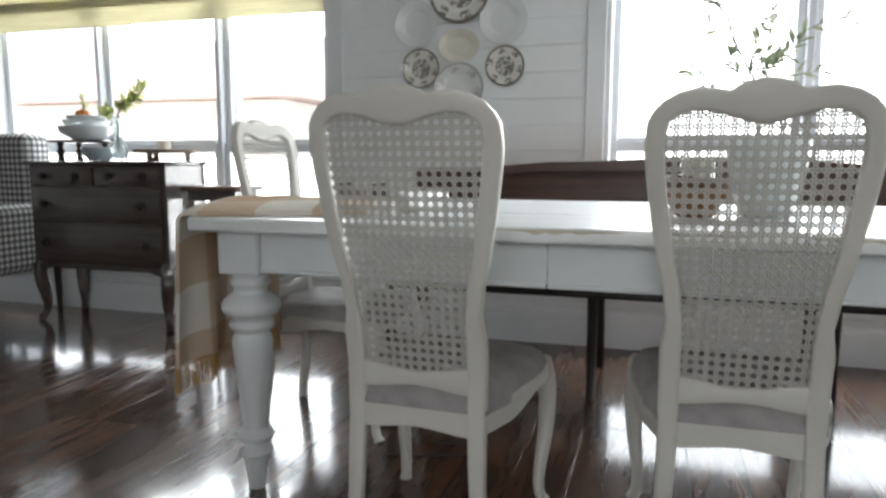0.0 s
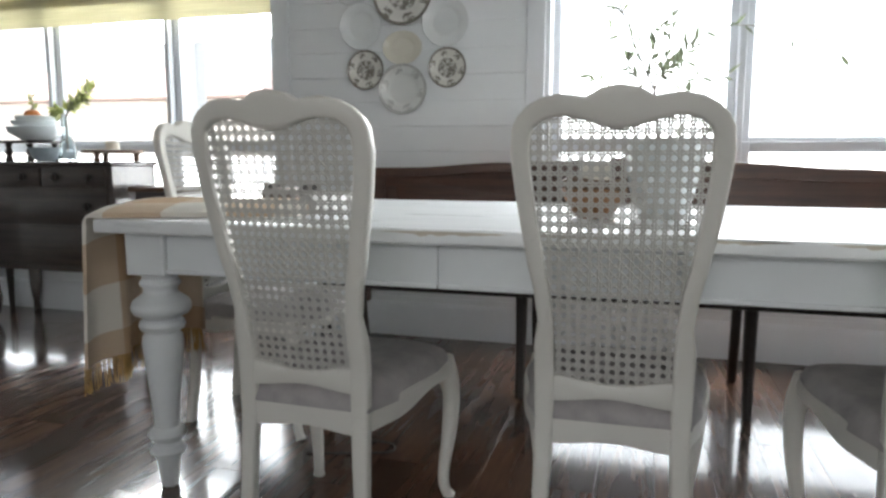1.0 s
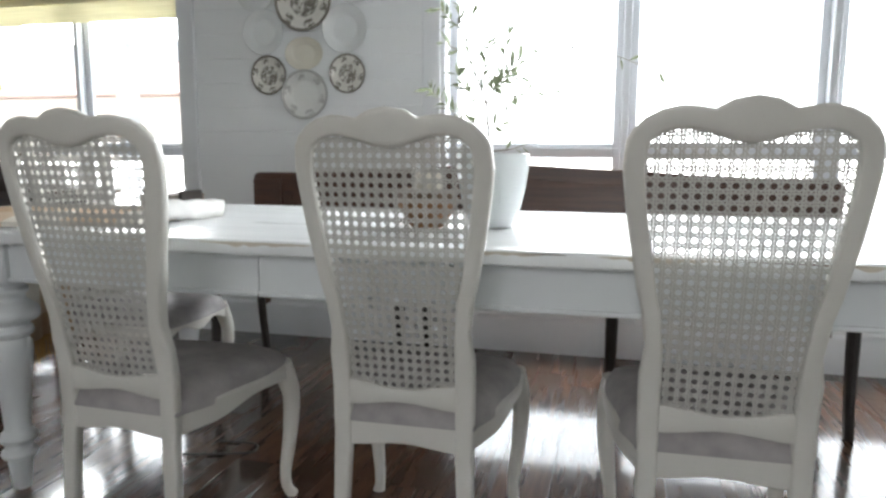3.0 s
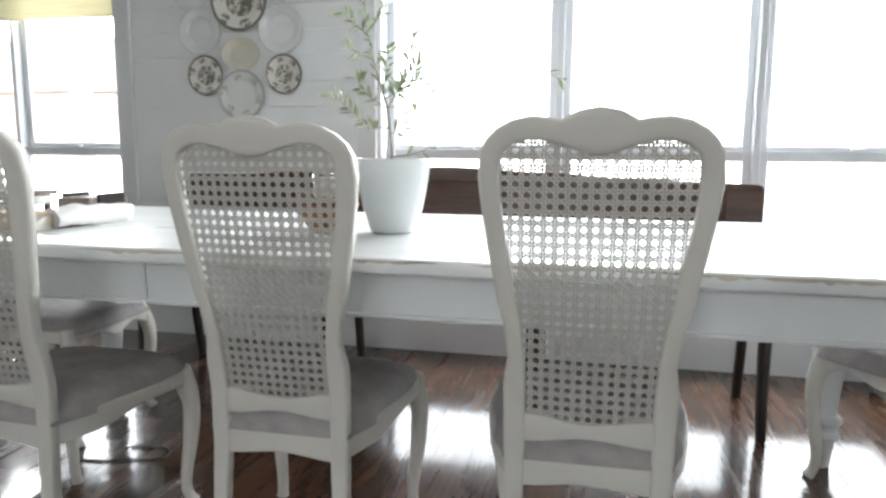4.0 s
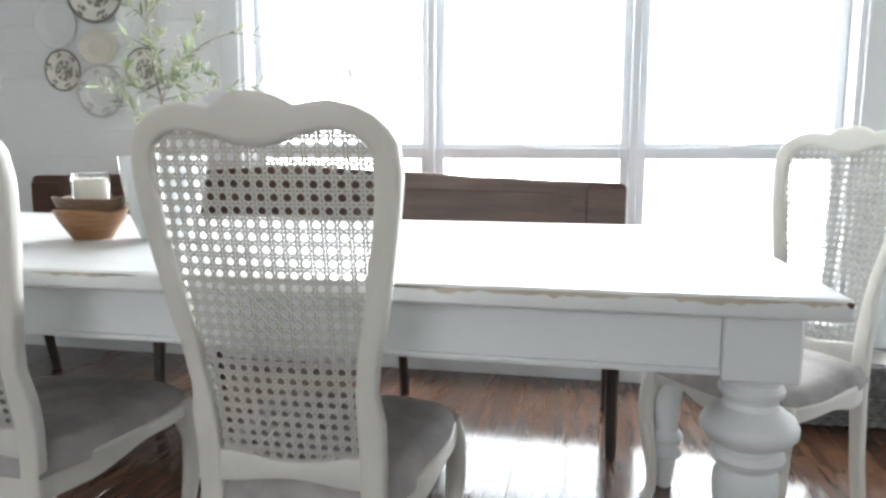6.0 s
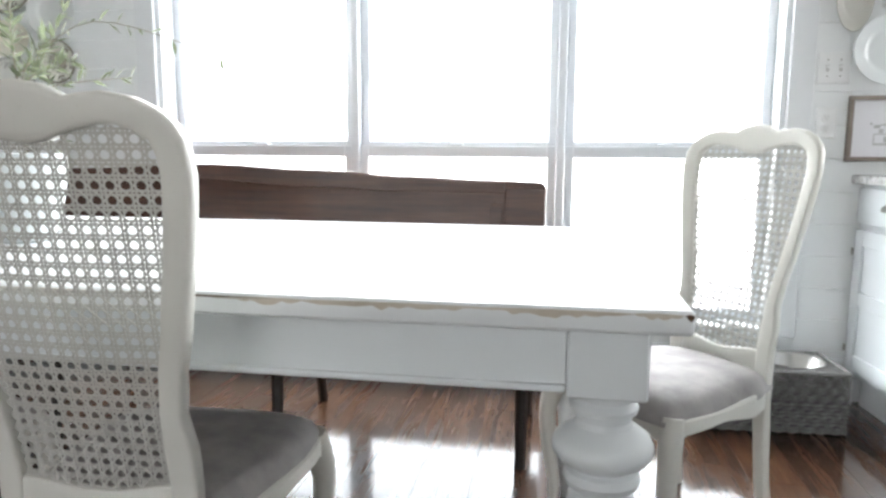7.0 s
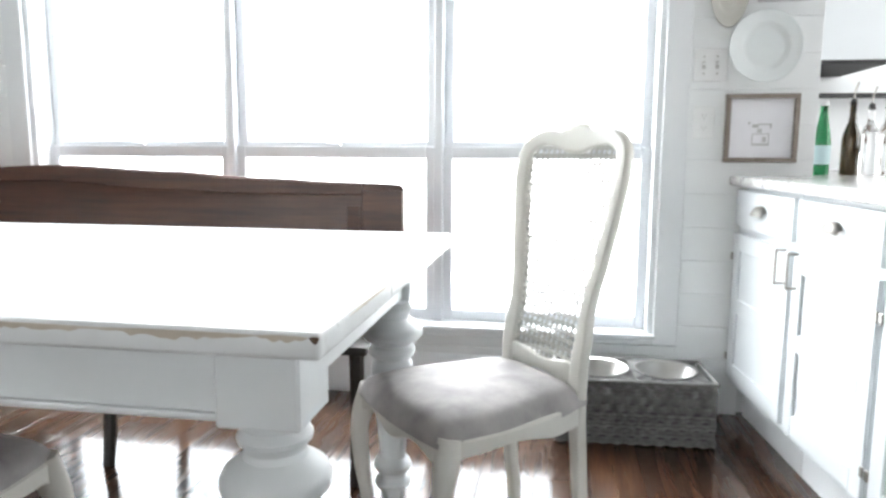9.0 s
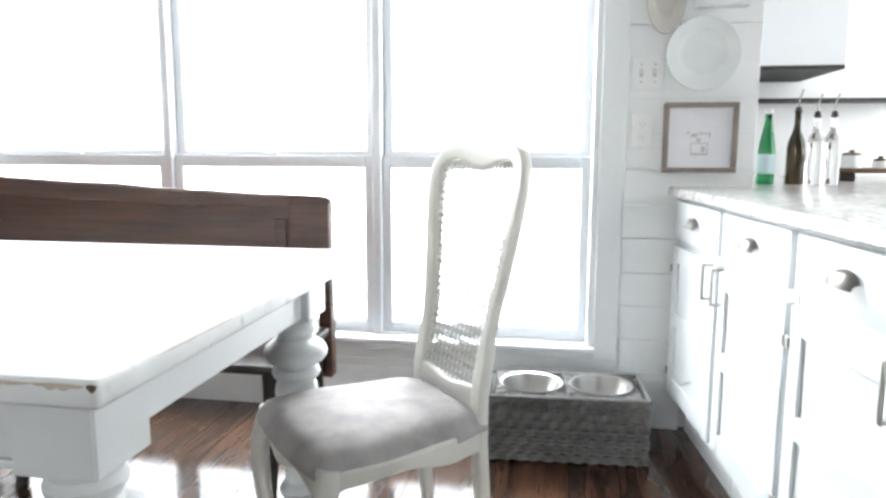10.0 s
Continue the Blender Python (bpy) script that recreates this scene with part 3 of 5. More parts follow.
def back_frame():
    half = []
    for z in [0, 0.06, 0.13, 0.2, 0.28, 0.36, 0.43, 0.49, 0.53, 0.56, 0.59, 0.62, 0.65, 0.69, 0.74, 0.79, 0.84, 0.89, 0.94, 0.975, 1.0]:
        half.append(((curve(z, OUT_W), z), (curve(z, IN_W), z)))
    half.append(((0.2085, 1.022), (0.169, 1.012)))
    for (ox, oz), (ix, iz) in zip(reversed(CREST_TOP), reversed(CREST_LOW + [(0.165, 1.018)])):
        half.append(((ox, oz), (ix if ox else 0.0, curve(ix, CREST_LOW))))
    half[-1] = ((0.0, 1.099), (0.0, 1.017))
    stations = half + [((-o[0], o[1]), (-i[0], i[1])) for o, i in reversed(half[:-1])]
    bm = bmesh.new()
    rings = []
    d = 0.015
    for o, i in stations:
        ring = []
        for s, t in ((0, -0.66), (0.06, -0.92), (0.18, -1.0), (0.82, -1.0), (0.94, -0.92), (1, -0.66), (1, 0.66), (0.94, 0.92), (0.82, 1), (0.18, 1), (0.06, 0.92), (0, 0.66)):
            x, z = o[0] + (i[0] - o[0]) * s, o[1] + (i[1] - o[1]) * s
            ring.append(bm.verts.new((x, back_y(z) + bow(x, z) + d * t, z)))
        rings.append(ring)
    for a, b in zip(rings, rings[1:]):
        for k in range(12):
            bm.faces.new((a[k], a[(k + 1) % 12], b[(k + 1) % 12], b[k]))
    bm.faces.new(rings[0])
    bm.faces.new(rings[-1][::-1])
    bmesh.ops.recalc_face_normals(bm, faces=bm.faces)
    return bm


def cane_weave():
    """Six-way cane: doubled uprights and rails and single diagonals, cut to the panel."""
    outline = [(curve(z, IN_W) + 0.004, z) for z in [0.482 + 0.5 * k / 30 for k in range(31)]]
    outline += [(0.176, 1.0), (0.168, 1.018), (0.15, 1.038)] + [(x, curve(x, CREST_LOW) + 0.004) for x in (0.125, 0.1, 0.08, 0.065, 0.05, 0.03, 0.015, 0)]
    outline += [(-x, z) for x, z in reversed(outline[:-1])]
    seg = list(zip(outline, outline[1:] + outline[:1]))
    bm = bmesh.new()

    def strand(px, pz, dx, dz, w, off):
        hits = []
        for (ax, az), (bx, bz) in seg:
            ex, ez = bx - ax, bz - az
            det = dx * ez - dz * ex
            if abs(det) < 1e-9:
                continue
            s = ((ax - px) * ez - (az - pz) * ex) / det
            u = ((ax - px) * dz - (az - pz) * dx) / det
            if 0 <= u < 1:
                hits.append(s)
        hits.sort()
        for s0, s1 in zip(hits[::2], hits[1::2]):
            n = max(1, int((s1 - s0) / 0.06))
            nx, nz = -dz * w / 2, dx * w / 2
            prev = None
            for k in range(n + 1):
                s = s0 + (s1 - s0) * k / n
                x, z = px + dx * s, pz + dz * s
                y = back_y(z) + bow(x, z) + off
                row = [bm.verts.new((x + nx, y - 0.0004, z + nz)), bm.verts.new((x, y - 0.0011, z)), bm.verts.new((x - nx, y - 0.0004, z - nz)), bm.verts.new((x, y + 0.0006, z))]
                if prev:
                    for q in range(4):
                        bm.faces.new((prev[q], prev[(q + 1) % 4], row[(q + 1) % 4], row[q]))
                prev = row

    p, gap = 0.0205, 0.0026
    for k in range(-10, 11):
        for s in (-1, 1):
            strand((k + 0.5) * p + s * gap, 0.3, 0, 1, 0.0035, -0.0008)
    for k in range(30):
        for s in (-1, 1):
            strand(-0.5, 0.48 + k * p + s * gap, 1, 0, 0.0035, 0.0008)
    q = math.sqrt(0.5)
    for k in range(-30, 60):
        strand(0, 0.48 + k * p, q, q, 0.0027, 0.0)
        strand(0, 0.48 + k * p, -q, q, 0.0027, -0.0016)
    bmesh.ops.recalc_face_normals(bm, faces=bm.faces)
    return bm


def seat_cushion():
    bm = bmesh.new()
    n, m = 20, 18
    grid = []
    for j in range(m + 1):
        v = j / m
        row = []
        for i in range(n + 1):
            u = 2 * i / n - 1
            w = curve(v, [(0, 0.165), (0.25, 0.196), (0.7, 0.226), (0.93, 0.222), (1, 0.205)])
            y = 0.105 + 0.455 * v + (1 - u * u) * 0.018 * max(0, v - 0.6) / 0.4
            ex, ey = 1 - abs(u) ** 5, 1 - abs(2 * v - 1) ** 7
            h = 0.408 + 0.052 * (max(ex, 0) ** 0.42) * (max(ey, 0) ** 0.42)
            h += 0.0025 * noise.noise(Vector((u * 3, v * 3, 1.7)))
            row.append(bm.verts.new((u * w, y, h)))
        grid.append(row)
    for j in range(m):
        for i in range(n):
            bm.faces.new((grid[j][i], grid[j][i + 1], grid[j + 1][i + 1], grid[j + 1][i]))
    edge = [e for e in bm.edges if e.is_boundary]
    r = bmesh.ops.extrude_edge_only(bm, edges=edge)
    for v in r["geom"]:
        if isinstance(v, bmesh.types.BMVert):
            v.co.z = 0.398
    bmesh.ops.recalc_face_normals(bm, faces=bm.faces)
    return bm


def rail(path, zlow, ztop=0.412, d=0.011):
    """A seat rail along a plan path with a shaped lower edge."""
    bm = bmesh.new()
    rings = []
    for k, (x, y) in enumerate(path):
        a, b = path[max(k - 1, 0)], path[min(k + 1, len(path) - 1)]
        t = Vector((b[0] - a[0], b[1] - a[1])).normalized()
        nx, ny = -t.y * d, t.x * d
        lo = zlow(k / (len(path) - 1))
        rings.append([bm.verts.new(q) for q in ((x + nx, y + ny, lo + 0.004), (x + nx, y + ny, ztop - 0.004), (x + nx * 0.6, y + ny * 0.6, ztop), (x - nx * 0.6, y - ny * 0.6, ztop), (x - nx, y - ny, ztop - 0.004), (x - nx, y - ny, lo + 0.004), (x - nx * 0.5, y - ny * 0.5, lo), (x + nx * 0.5, y + ny * 0.5, lo))])
    for a, b in zip(rings, rings[1:]):
        for k in range(8):
            bm.faces.new((a[k], a[(k + 1) % 8], b[(k + 1) % 8], b[k]))
    bm.faces.new(rings[0])
    bm.faces.new(rings[-1][::-1])
    bmesh.ops.recalc_face_normals(bm, faces=bm.faces)
    return bm


def dining_chair():
    c = thing("dining_chair", I4, "off-white painted dining chair with cane back and taupe velvet seat", "chair", "chairs round the table")
    part("back_frame", back_frame(), M_CHAIR, c, smooth=50)
    tagged(part("cane_panel", cane_weave(), M_CANE, c, "woven cane panel painted off-white", smooth=None), kind="stuff")
    low = []
    for k in range(25):
        u = -1 + 2 * k / 24
        low.append((u * 0.127, 0.444 + 0.006 * math.cos(u * math.pi)))
    high = [(x, 0.489 - 0.008 * math.cos(x / 0.127 * math.pi)) for x, _ in reversed(low)]
    bm = upright(low + high, 0.104, 0.126, 0.004, 2)
    part("back_rail", bm, M_CHAIR, c, smooth=50)
    part("seat", seat_cushion(), M_SEAT, c, "taupe velvet seat pad", smooth=60)
    side = [(0.150, 0.13), (0.172, 0.18), (0.192, 0.24), (0.206, 0.31), (0.214, 0.38), (0.217, 0.44), (0.214, 0.50), (0.208, 0.53)]
    pts = [tuple(v)[:2] for v in smooth_path([(*q, 0) for q in side], 3)]
    zs = lambda t: curve(t, [(0, 0.345), (0.2, 0.35), (0.55, 0.378), (0.85, 0.372), (1, 0.345)])
    part("side_rail", rail(pts, zs), M_CHAIR, c)
    part("side_rail", rail([(-x, y) for x, y in pts], zs), M_CHAIR, c)
    part("back_seat_rail", rail([(-0.13 + 0.26 * k / 8, 0.118) for k in range(9)], lambda t: 0.345 + 0.006 * math.cos((t - 0.5) * 6.28)), M_CHAIR, c)
    front = [(-0.2 + 0.4 * k / 16, 0.545 + 0.015 * math.cos((k / 8 - 1) * 1.57)) for k in range(17)]
    part("front_rail", rail(front, lambda t: 0.368 - 0.014 * math.cos((t - 0.5) * 12.56)), M_CHAIR, c)
    for s in (-1, 1):
        path = smooth_path([(s * 0.203, 0.528, 0.415), (s * 0.21, 0.54, 0.36), (s * 0.216, 0.552, 0.30), (s * 0.212, 0.548, 0.20), (s * 0.2, 0.537, 0.09), (s * 0.2, 0.54, 0.035), (s * 0.209, 0.556, 0.0)], 5)
        rad = [curve(k / (len(path) - 1), [(0, 0.026), (0.18, 0.029), (0.35, 0.024), (0.75, 0.0155), (0.9, 0.015), (1, 0.018)]) for k in range(len(path))]
        leg = part("leg", tube(path, rad, 12), M_CHAIR, c, smooth=60)
        part("foot_pad", lathe([(0, -0.0005), (0.012, -0.0005), (0.012, 0.004), (0, 0.004)], 12, None, (s * 0.209, 0.556, 0)), M_DARK, leg)
    return c


chair = dining_chair()
CHAIR = Matrix.Scale(0.967, 4)
chair.matrix_basis = pose(0.166, 1.42, 0, 0, 0, -2.3) @ CHAIR
for m in (pose(0.832, 1.503, 0, 0, 0, 0.8), pose(1.490, 1.495, 0, 0, 0, 1.5) @ Matrix.Diagonal((1.035, 1.01, 1.01, 1.0)), pose(-0.725, 2.372, 0, 0, 0, -89), pose(2.697, 2.722, 0, 0, 0, 130)):
    copy_thing(chair, m)


# ---------------- bench ----------------
bench = thing("wooden_bench", I4, "long dark wooden bench with an arched back", "bench")
BX0, BX1, BY = -0.418, 2.119, 3.224
ARCH = [(BX0, 0.886), (BX0 + 0.25, 0.887), (BX0 + 0.7, 0.911), (0.82, 0.932), (1.25, 0.914), (1.62, 0.893), (1.9, 0.882), (BX1, 0.876)]
arch = [(BX0, 0.50)] + [(BX1, 0.50)] + [(BX1, 0.856), (BX1 - 0.006, 0.868), (BX1 - 0.02, 0.8755)] + [(x, curve(x, ARCH)) for x in [BX1 - 0.06 - (BX1 - BX0 - 0.12) * k / 40 for k in range(41)]] + [(BX0 + 0.02, 0.885), (BX0 + 0.006, 0.877), (BX0, 0.866)]
part("backrest", upright(arch, BY, BY + 0.022, 0.003, 2), M_BENCH, bench)
for x0, x1 in ((BX0 + 0.002, BX0 + 0.145), (BX1 - 0.145, BX1 - 0.002)):
    part("stile", box(x0, x1, BY - 0.013, BY - 0.0005, 0.50, 0.856, 0.003), M_BENCH, bench)
topr = [(x, curve(x, ARCH) - 0.052 + 0.012 * math.sin((x - BX0) * 3)) for x in [BX0 + 0.146 + (BX1 - BX0 - 0.292) * k / 30 for k in range(31)]]
part("top_rail", upright(topr + [(x, curve(x, ARCH) - 0.006) for x, _ in reversed(topr)], BY - 0.011, BY - 0.0005, 0.002), M_BENCH, bench)
for s in (BX0 + 0.155, BX1 - 0.20):
    part("corner_panel", box(s, s + 0.045, BY - 0.006, BY - 0.0005, 0.60, 0.80, 0.002), M_BENCH, bench)
for x0, x1 in ((BX0 + 0.004, BX0 + 0.05), (BX1 - 0.05, BX1 - 0.004)):
    part("end_post", box(x0, x1, BY - 0.002, BY + 0.045, 0.25, 0.4995, 0.004), M_BENCH, bench)
part("seat", box(BX0 + 0.01, BX1 - 0.01, 2.765, BY - 0.001, 0.403, 0.430, 0.006, segments=2), M_BLACK, bench)
for x in (-0.385, 0.44, 1.262, 2.068):
    p = smooth_path([(x, 2.81, 0.403), (x, 2.81, 0.28), (x, 2.80, 0.12), (x, 2.78, 0.0)], 4)
    part("leg", tube(p, [0.024 - 0.006 * k / (len(p) - 1) for k in range(len(p))], 8), M_BLACK, bench)
    p = smooth_path([(x, 3.20, 0.403), (x, 3.205, 0.23), (x, 3.25, 0.0)], 4)
    part("leg", tube(p, 0.02, 8), M_BLACK, bench)


# ---------------- plates and fittings on the walls ----------------
PLATE = [(0, 0.045), (0.5, 0.045), (0.58, 0.055), (0.64, 0.10), (0.70, 0.125), (0.95, 0.175), (0.985, 0.185), (1.0, 0.175), (0.985, 0.155), (0.70, 0.09), (0.60, 0.01), (0.55, 0.0), (0, 0.0)]


def wall_plate(x, z, rx, rz, material, label, lift=0.006):
    p = tagged(new("wall_plate", link_mesh("wall_plate", lathe(PLATE, 56), material, 40)), label, "plate", "plates hung on the shiplap wall")
    p.matrix_basis = pose(x, WALL_Y - lift, z, 90 + random.uniform(-2, 2), 0, random.uniform(-1, 1)) @ Matrix.Diagonal((rx, rz, (rx + rz) / 2, 1))
    return p


for a in ((-0.514, 1.377, 0.100, 0.100, M_INK, "small plate with brown transfer pattern and dark edge"), (-0.080, 1.376, 0.098, 0.098, M_INK, "small plate with brown transfer pattern and dark edge"),
          (-0.312, 1.276, 0.128, 0.126, M_INK2, "white plate with a faint grey patterned rim"), (-0.314, 1.480, 0.104, 0.083, M_CREAM, "small cream oval dish"),
          (-0.537, 1.594, 0.113, 0.115, M_PLATE, "plain white round plate"), (-0.090, 1.595, 0.118, 0.121, M_PLATE, "plain white round plate"),
          (-0.310, 1.740, 0.155, 0.153, M_INK, "large plate with brown transfer pattern"), (-0.575, 1.808, 0.112, 0.112, M_PLATE, "plain white round plate"), (-0.03, 1.825, 0.112, 0.112, M_PLATE, "plain white round plate"),
          (3.350, 1.363, 0.125, 0.127, M_CERAMIC, "large plain white plate above a framed print"), (3.220, 1.560, 0.066, 0.129, M_GREYGLAZE, "greige oval dish hung on shiplap")):
    wall_plate(*a)

sw = thing("light_switch", pose(3.171, WALL_Y - 0.001, 1.302), "white double toggle switch plate", "switch")
part("cover", box(-0.058, 0.058, -0.006, 0, -0.058, 0.058, 0.003), M_PLASTIC, sw)
for x in (-0.023, 0.023):
    part("toggle_slot", box(x - 0.006, x + 0.006, -0.0072, -0.0061, -0.013, 0.013, 0.0003), M_SLOT, sw)
    part("toggle", box(x - 0.004, x + 0.004, -0.016, -0.0073, 0.0, 0.008, 0.001), M_PLASTIC, sw)
    for z in (-0.03, 0.03):
        part("screw", lathe([(0, 0.0015), (0.003, 0.001), (0.003, 0)], 10), M_NICKEL, sw, at=pose(x, -0.006, z, 90))
out = thing("wall_outlet", pose(3.158, WALL_Y - 0.001, 1.098), "white double socket outlet", "outlet")
part("cover", box(-0.038, 0.038, -0.006, 0, -0.058, 0.058, 0.003), M_PLASTIC, out)
for z in (-0.021, 0.021):
    f = part("socket", lathe([(0, 0.002), (0.0155, 0.002), (0.0165, 0)], 24), M_PLASTIC, out, at=pose(0, -0.006, z, 90))
    for x in (-0.006, 0.006):
        part("slot", box(x - 0.0015, x + 0.0015, -0.0094, -0.0084, z, z + 0.008, 0), M_SLOT, out)
    part("slot", box(-0.002, 0.002, -0.0094, -0.0084, z - 0.01, z - 0.005, 0), M_SLOT, out)

fr = thing("framed_print", pose(3.356, WALL_Y - 0.001, 1.077), "grey wooden frame with a drawing of a mixer", "picture")
w, h, b = 0.125, 0.122, 0.017
for bb_ in ((-w, w, h - b, h), (-w, w, -h, -h + b), (-w, -w + b, -h + b + 0.0005, h - b - 0.0005), (w - b, w, -h + b + 0.0005, h - b - 0.0005)):
    part("frame_bar", box(bb_[0], bb_[1], -0.022, 0, bb_[2], bb_[3], 0.002), M_FRAMEWOOD, fr)
part("print", box(-w + b, w - b, -0.006, -0.002, -h + b, h - b, 0), M_PAPER, fr)
draw = bmesh.new()
for d in ((-0.03, 0.03, -0.062, -0.054), (-0.026, 0.03, -0.022, -0.018), (-0.03, -0.026, -0.055, -0.02), (0.026, 0.03, -0.055, -0.02), (-0.008, 0.038, 0.012, 0.017), (-0.03, -0.008, 0.002, 0.014), (0.03, 0.036, 0.0, 0.013), (-0.044, -0.036, 0.014, 0.022), (-0.012, 0.004, -0.016, -0.002), (0.006, 0.02, -0.05, -0.03)):
    box(d[0], d[1], -0.0072, -0.0064, d[2], d[3], 0, draw)
part("drawing", draw, M_GREYINK, fr, "grey line drawing")
sign = thing("wall_ledge", pose(3.4045, WALL_Y - 0.001, 1.517), "small white wooden ledge above a plate", "ledge")
part("ledge_board", box(-0.087, 0.087, -0.05, 0, 0, 0.016, 0.003), M_TRIM, sign)
part("ledge_back", box(-0.087, 0.087, -0.012, 0, 0.0165, 0.13, 0.003), M_TRIM, sign)


# ---------------- kitchen ----------------
def granite():
    n = Nodes("pale_granite")
    a, b = n.noise(n.coords(), 45, 6, 0.75), n.noise(n.coords(), 9, 5, 0.7)
    col = n.ramp(a, (0.30, (0.12, 0.115, 0.11)), (0.44, (0.42, 0.41, 0.40)), (0.58, (0.66, 0.66, 0.66)))
    col = n.mix(n.ramp(b, (0.5, (0, 0, 0)), (0.7, (0.5, 0.5, 0.5))), col, (0.55, 0.54, 0.53))
    return n.set(col, 0.2)


counter = tagged(new("countertop", link_mesh("countertop", slab([(3.217, 0.75), (4.85, 0.75), (4.85, 4.86), (3.64, 4.86), (3.535, 3.57), (3.217, 3.575)], 0.873, 0.905, 0.006, 3), granite(), 40)), "pale speckled granite countertop on white cabinets", "countertop")
CX = 3.262
# the cabinet run stands a little askew to the window wall
KITCHEN = pose(3.278, 3.59, 0, 0, 0, 5.5) @ Matrix.Translation((-(CX - 0.02), -3.59, 0))
counter.matrix_basis = KITCHEN


def cup_pull(parent, y, z):
    bm = bmesh.new()
    rings = []
    for i in range(7):
        a = math.pi * i / 6
        rings.append([bm.verts.new((CX - 0.0215 - 0.027 * math.sin(b) * (0.55 + 0.45 * math.sin(a)), y + 0.047 * math.cos(a), z - 0.015 + 0.034 * math.cos(b) * (0.35 + 0.65 * math.sin(a)))) for b in [math.pi / 2 * k / 5 for k in range(6)]])
    for a, b in zip(rings, rings[1:]):
        for k in range(5):
            bm.faces.new((a[k], a[k + 1], b[k + 1], b[k]))
    bmesh.ops.solidify(bm, geom=bm.faces[:], thickness=0.0025)
    part("cup_pull", bm, M_NICKEL, parent, "brushed nickel cup pull", 60)


def bar_pull(parent, y, z):
    p = smooth_path([(CX - 0.02, y, z + 0.05), (CX - 0.045, y, z + 0.05), (CX - 0.05, y, z + 0.044), (CX - 0.05, y, z - 0.044), (CX - 0.045, y, z - 0.05), (CX - 0.02, y, z - 0.05)], 4)
    part("bar_pull", tube(p, 0.0045, 8), M_NICKEL, parent, "brushed nickel bar pull")


def cabinet(y0, y1, handle):
    c = thing("base_cabinet", KITCHEN, "white base cabinet with one drawer and a panelled door", "cabinet", "base cabinets under the counter")
    part("body", box(CX + 0.001, 3.86, y0 + 0.0015, y1 - 0.0015, 0.13, 0.872, 0.001), M_CAB, c)
    part("toe_kick", box(CX + 0.055, 3.86, y0 + 0.0015, y1 - 0.0015, 0.0, 0.129, 0.001), M_TRIM, c)
    g = 0.014
    a, b = y0 + g, y1 - g
    d = part("drawer_front", box(CX - 0.02, CX, a, b, 0.727, 0.858, 0.004, segments=2), M_CAB, c)
    cup_pull(d, (y0 + y1) / 2, 0.797)
    door = part("door", box(CX - 0.012, CX, a, b, 0.160, 0.700, 0.002), M_CAB, c)
    s = 0.055
    for q in ((a, a + s, 0.160, 0.700), (b - s, b, 0.160, 0.700)):
        part("door_stile", box(CX - 0.021, CX - 0.0122, *q, 0.002), M_CAB, door)
    for z0, z1 in ((0.160, 0.222), (0.412, 0.467), (0.640, 0.700)):
        part("door_rail", box(CX - 0.0208, CX - 0.0122, a + s + 0.0005, b - s - 0.0005, z0, z1, 0.002), M_CAB, door)
    hy = b - 0.028 if handle > 0 else a + 0.028
    bar_pull(door, hy, 0.648)
    ey = a - 0.004 if handle > 0 else b + 0.004
    for z in (0.237, 0.615):
        part("hinge", box(CX - 0.026, CX - 0.0215, ey - 0.008, ey + 0.008, z - 0.014, z + 0.014, 0.002), M_NICKEL, door)
    return c


cabinet(3.068, 3.572, -1)
cabinet(2.587, 3.066, 1)
cabinet(2.113, 2.585, -1)
cabinet(1.60, 2.111, 1)
cabinet(1.05, 1.598, -1)
kb = tagged(new("kitchen_cabinet", link_mesh("kitchen_cabinet", box(3.9, 4.83, 0.8, 4.84, 0, 0.872, 0.003), M_CAB)), "white cabinet block under the counter", "cabinet")
kb.matrix_basis = KITCHEN
up = thing("wall_cabinet", I4, "white wall cabinet with shade painted on its underside", "cabinet")
part("body", box(3.545, 4.125, 4.44, 5.045, 1.416, 2.45, 0.003), M_CAB, up)
# near-black panel: the shade below the cabinet is put into its colour
part("underside", box(3.545, 4.123, 4.442, 5.043, 1.398, 1.4155, 0.002), M_DARK, up, "underside with the shade put into its colour")
# added dark strip in place of the shaded underside of a farther cabinet
shelf = tagged(new("wall_shelf", link_mesh("wall_shelf", box(3.545, 4.62, 4.88, 5.045, 1.285, 1.301, 0.002), M_DARK)), "thin dark strip standing in for a farther cabinet's shaded underside", "shelf")


def bottle(x, y, profile, material, label, stopper=None, lab=None):
    b = thing("bottle", pose(x, y, 0.9055) @ Matrix.Scale(0.91, 4), label, "bottle")
    part("body", lathe(profile, 32), material, b, smooth=50)
    h = max(p[1] for p in profile)
    if lab:
        part("paper_label", lathe([(lab[0], lab[1]), (lab[0], lab[2])], 32), M_LABEL, b, "pale blue paper label")
    if stopper:
        part("stopper", lathe([(0, h - 0.01), (0.011, h - 0.01), (0.012, h + 0.012), (0.006, h + 0.016), (0, h + 0.016)], 16), M_DARK, b)
        part("pourer", tube([(0, 0, h + 0.015), (0.002, 0, h + 0.05), (0.014, 0.0, h + 0.085)], 0.0035, 8), M_NICKEL, b)
    return b


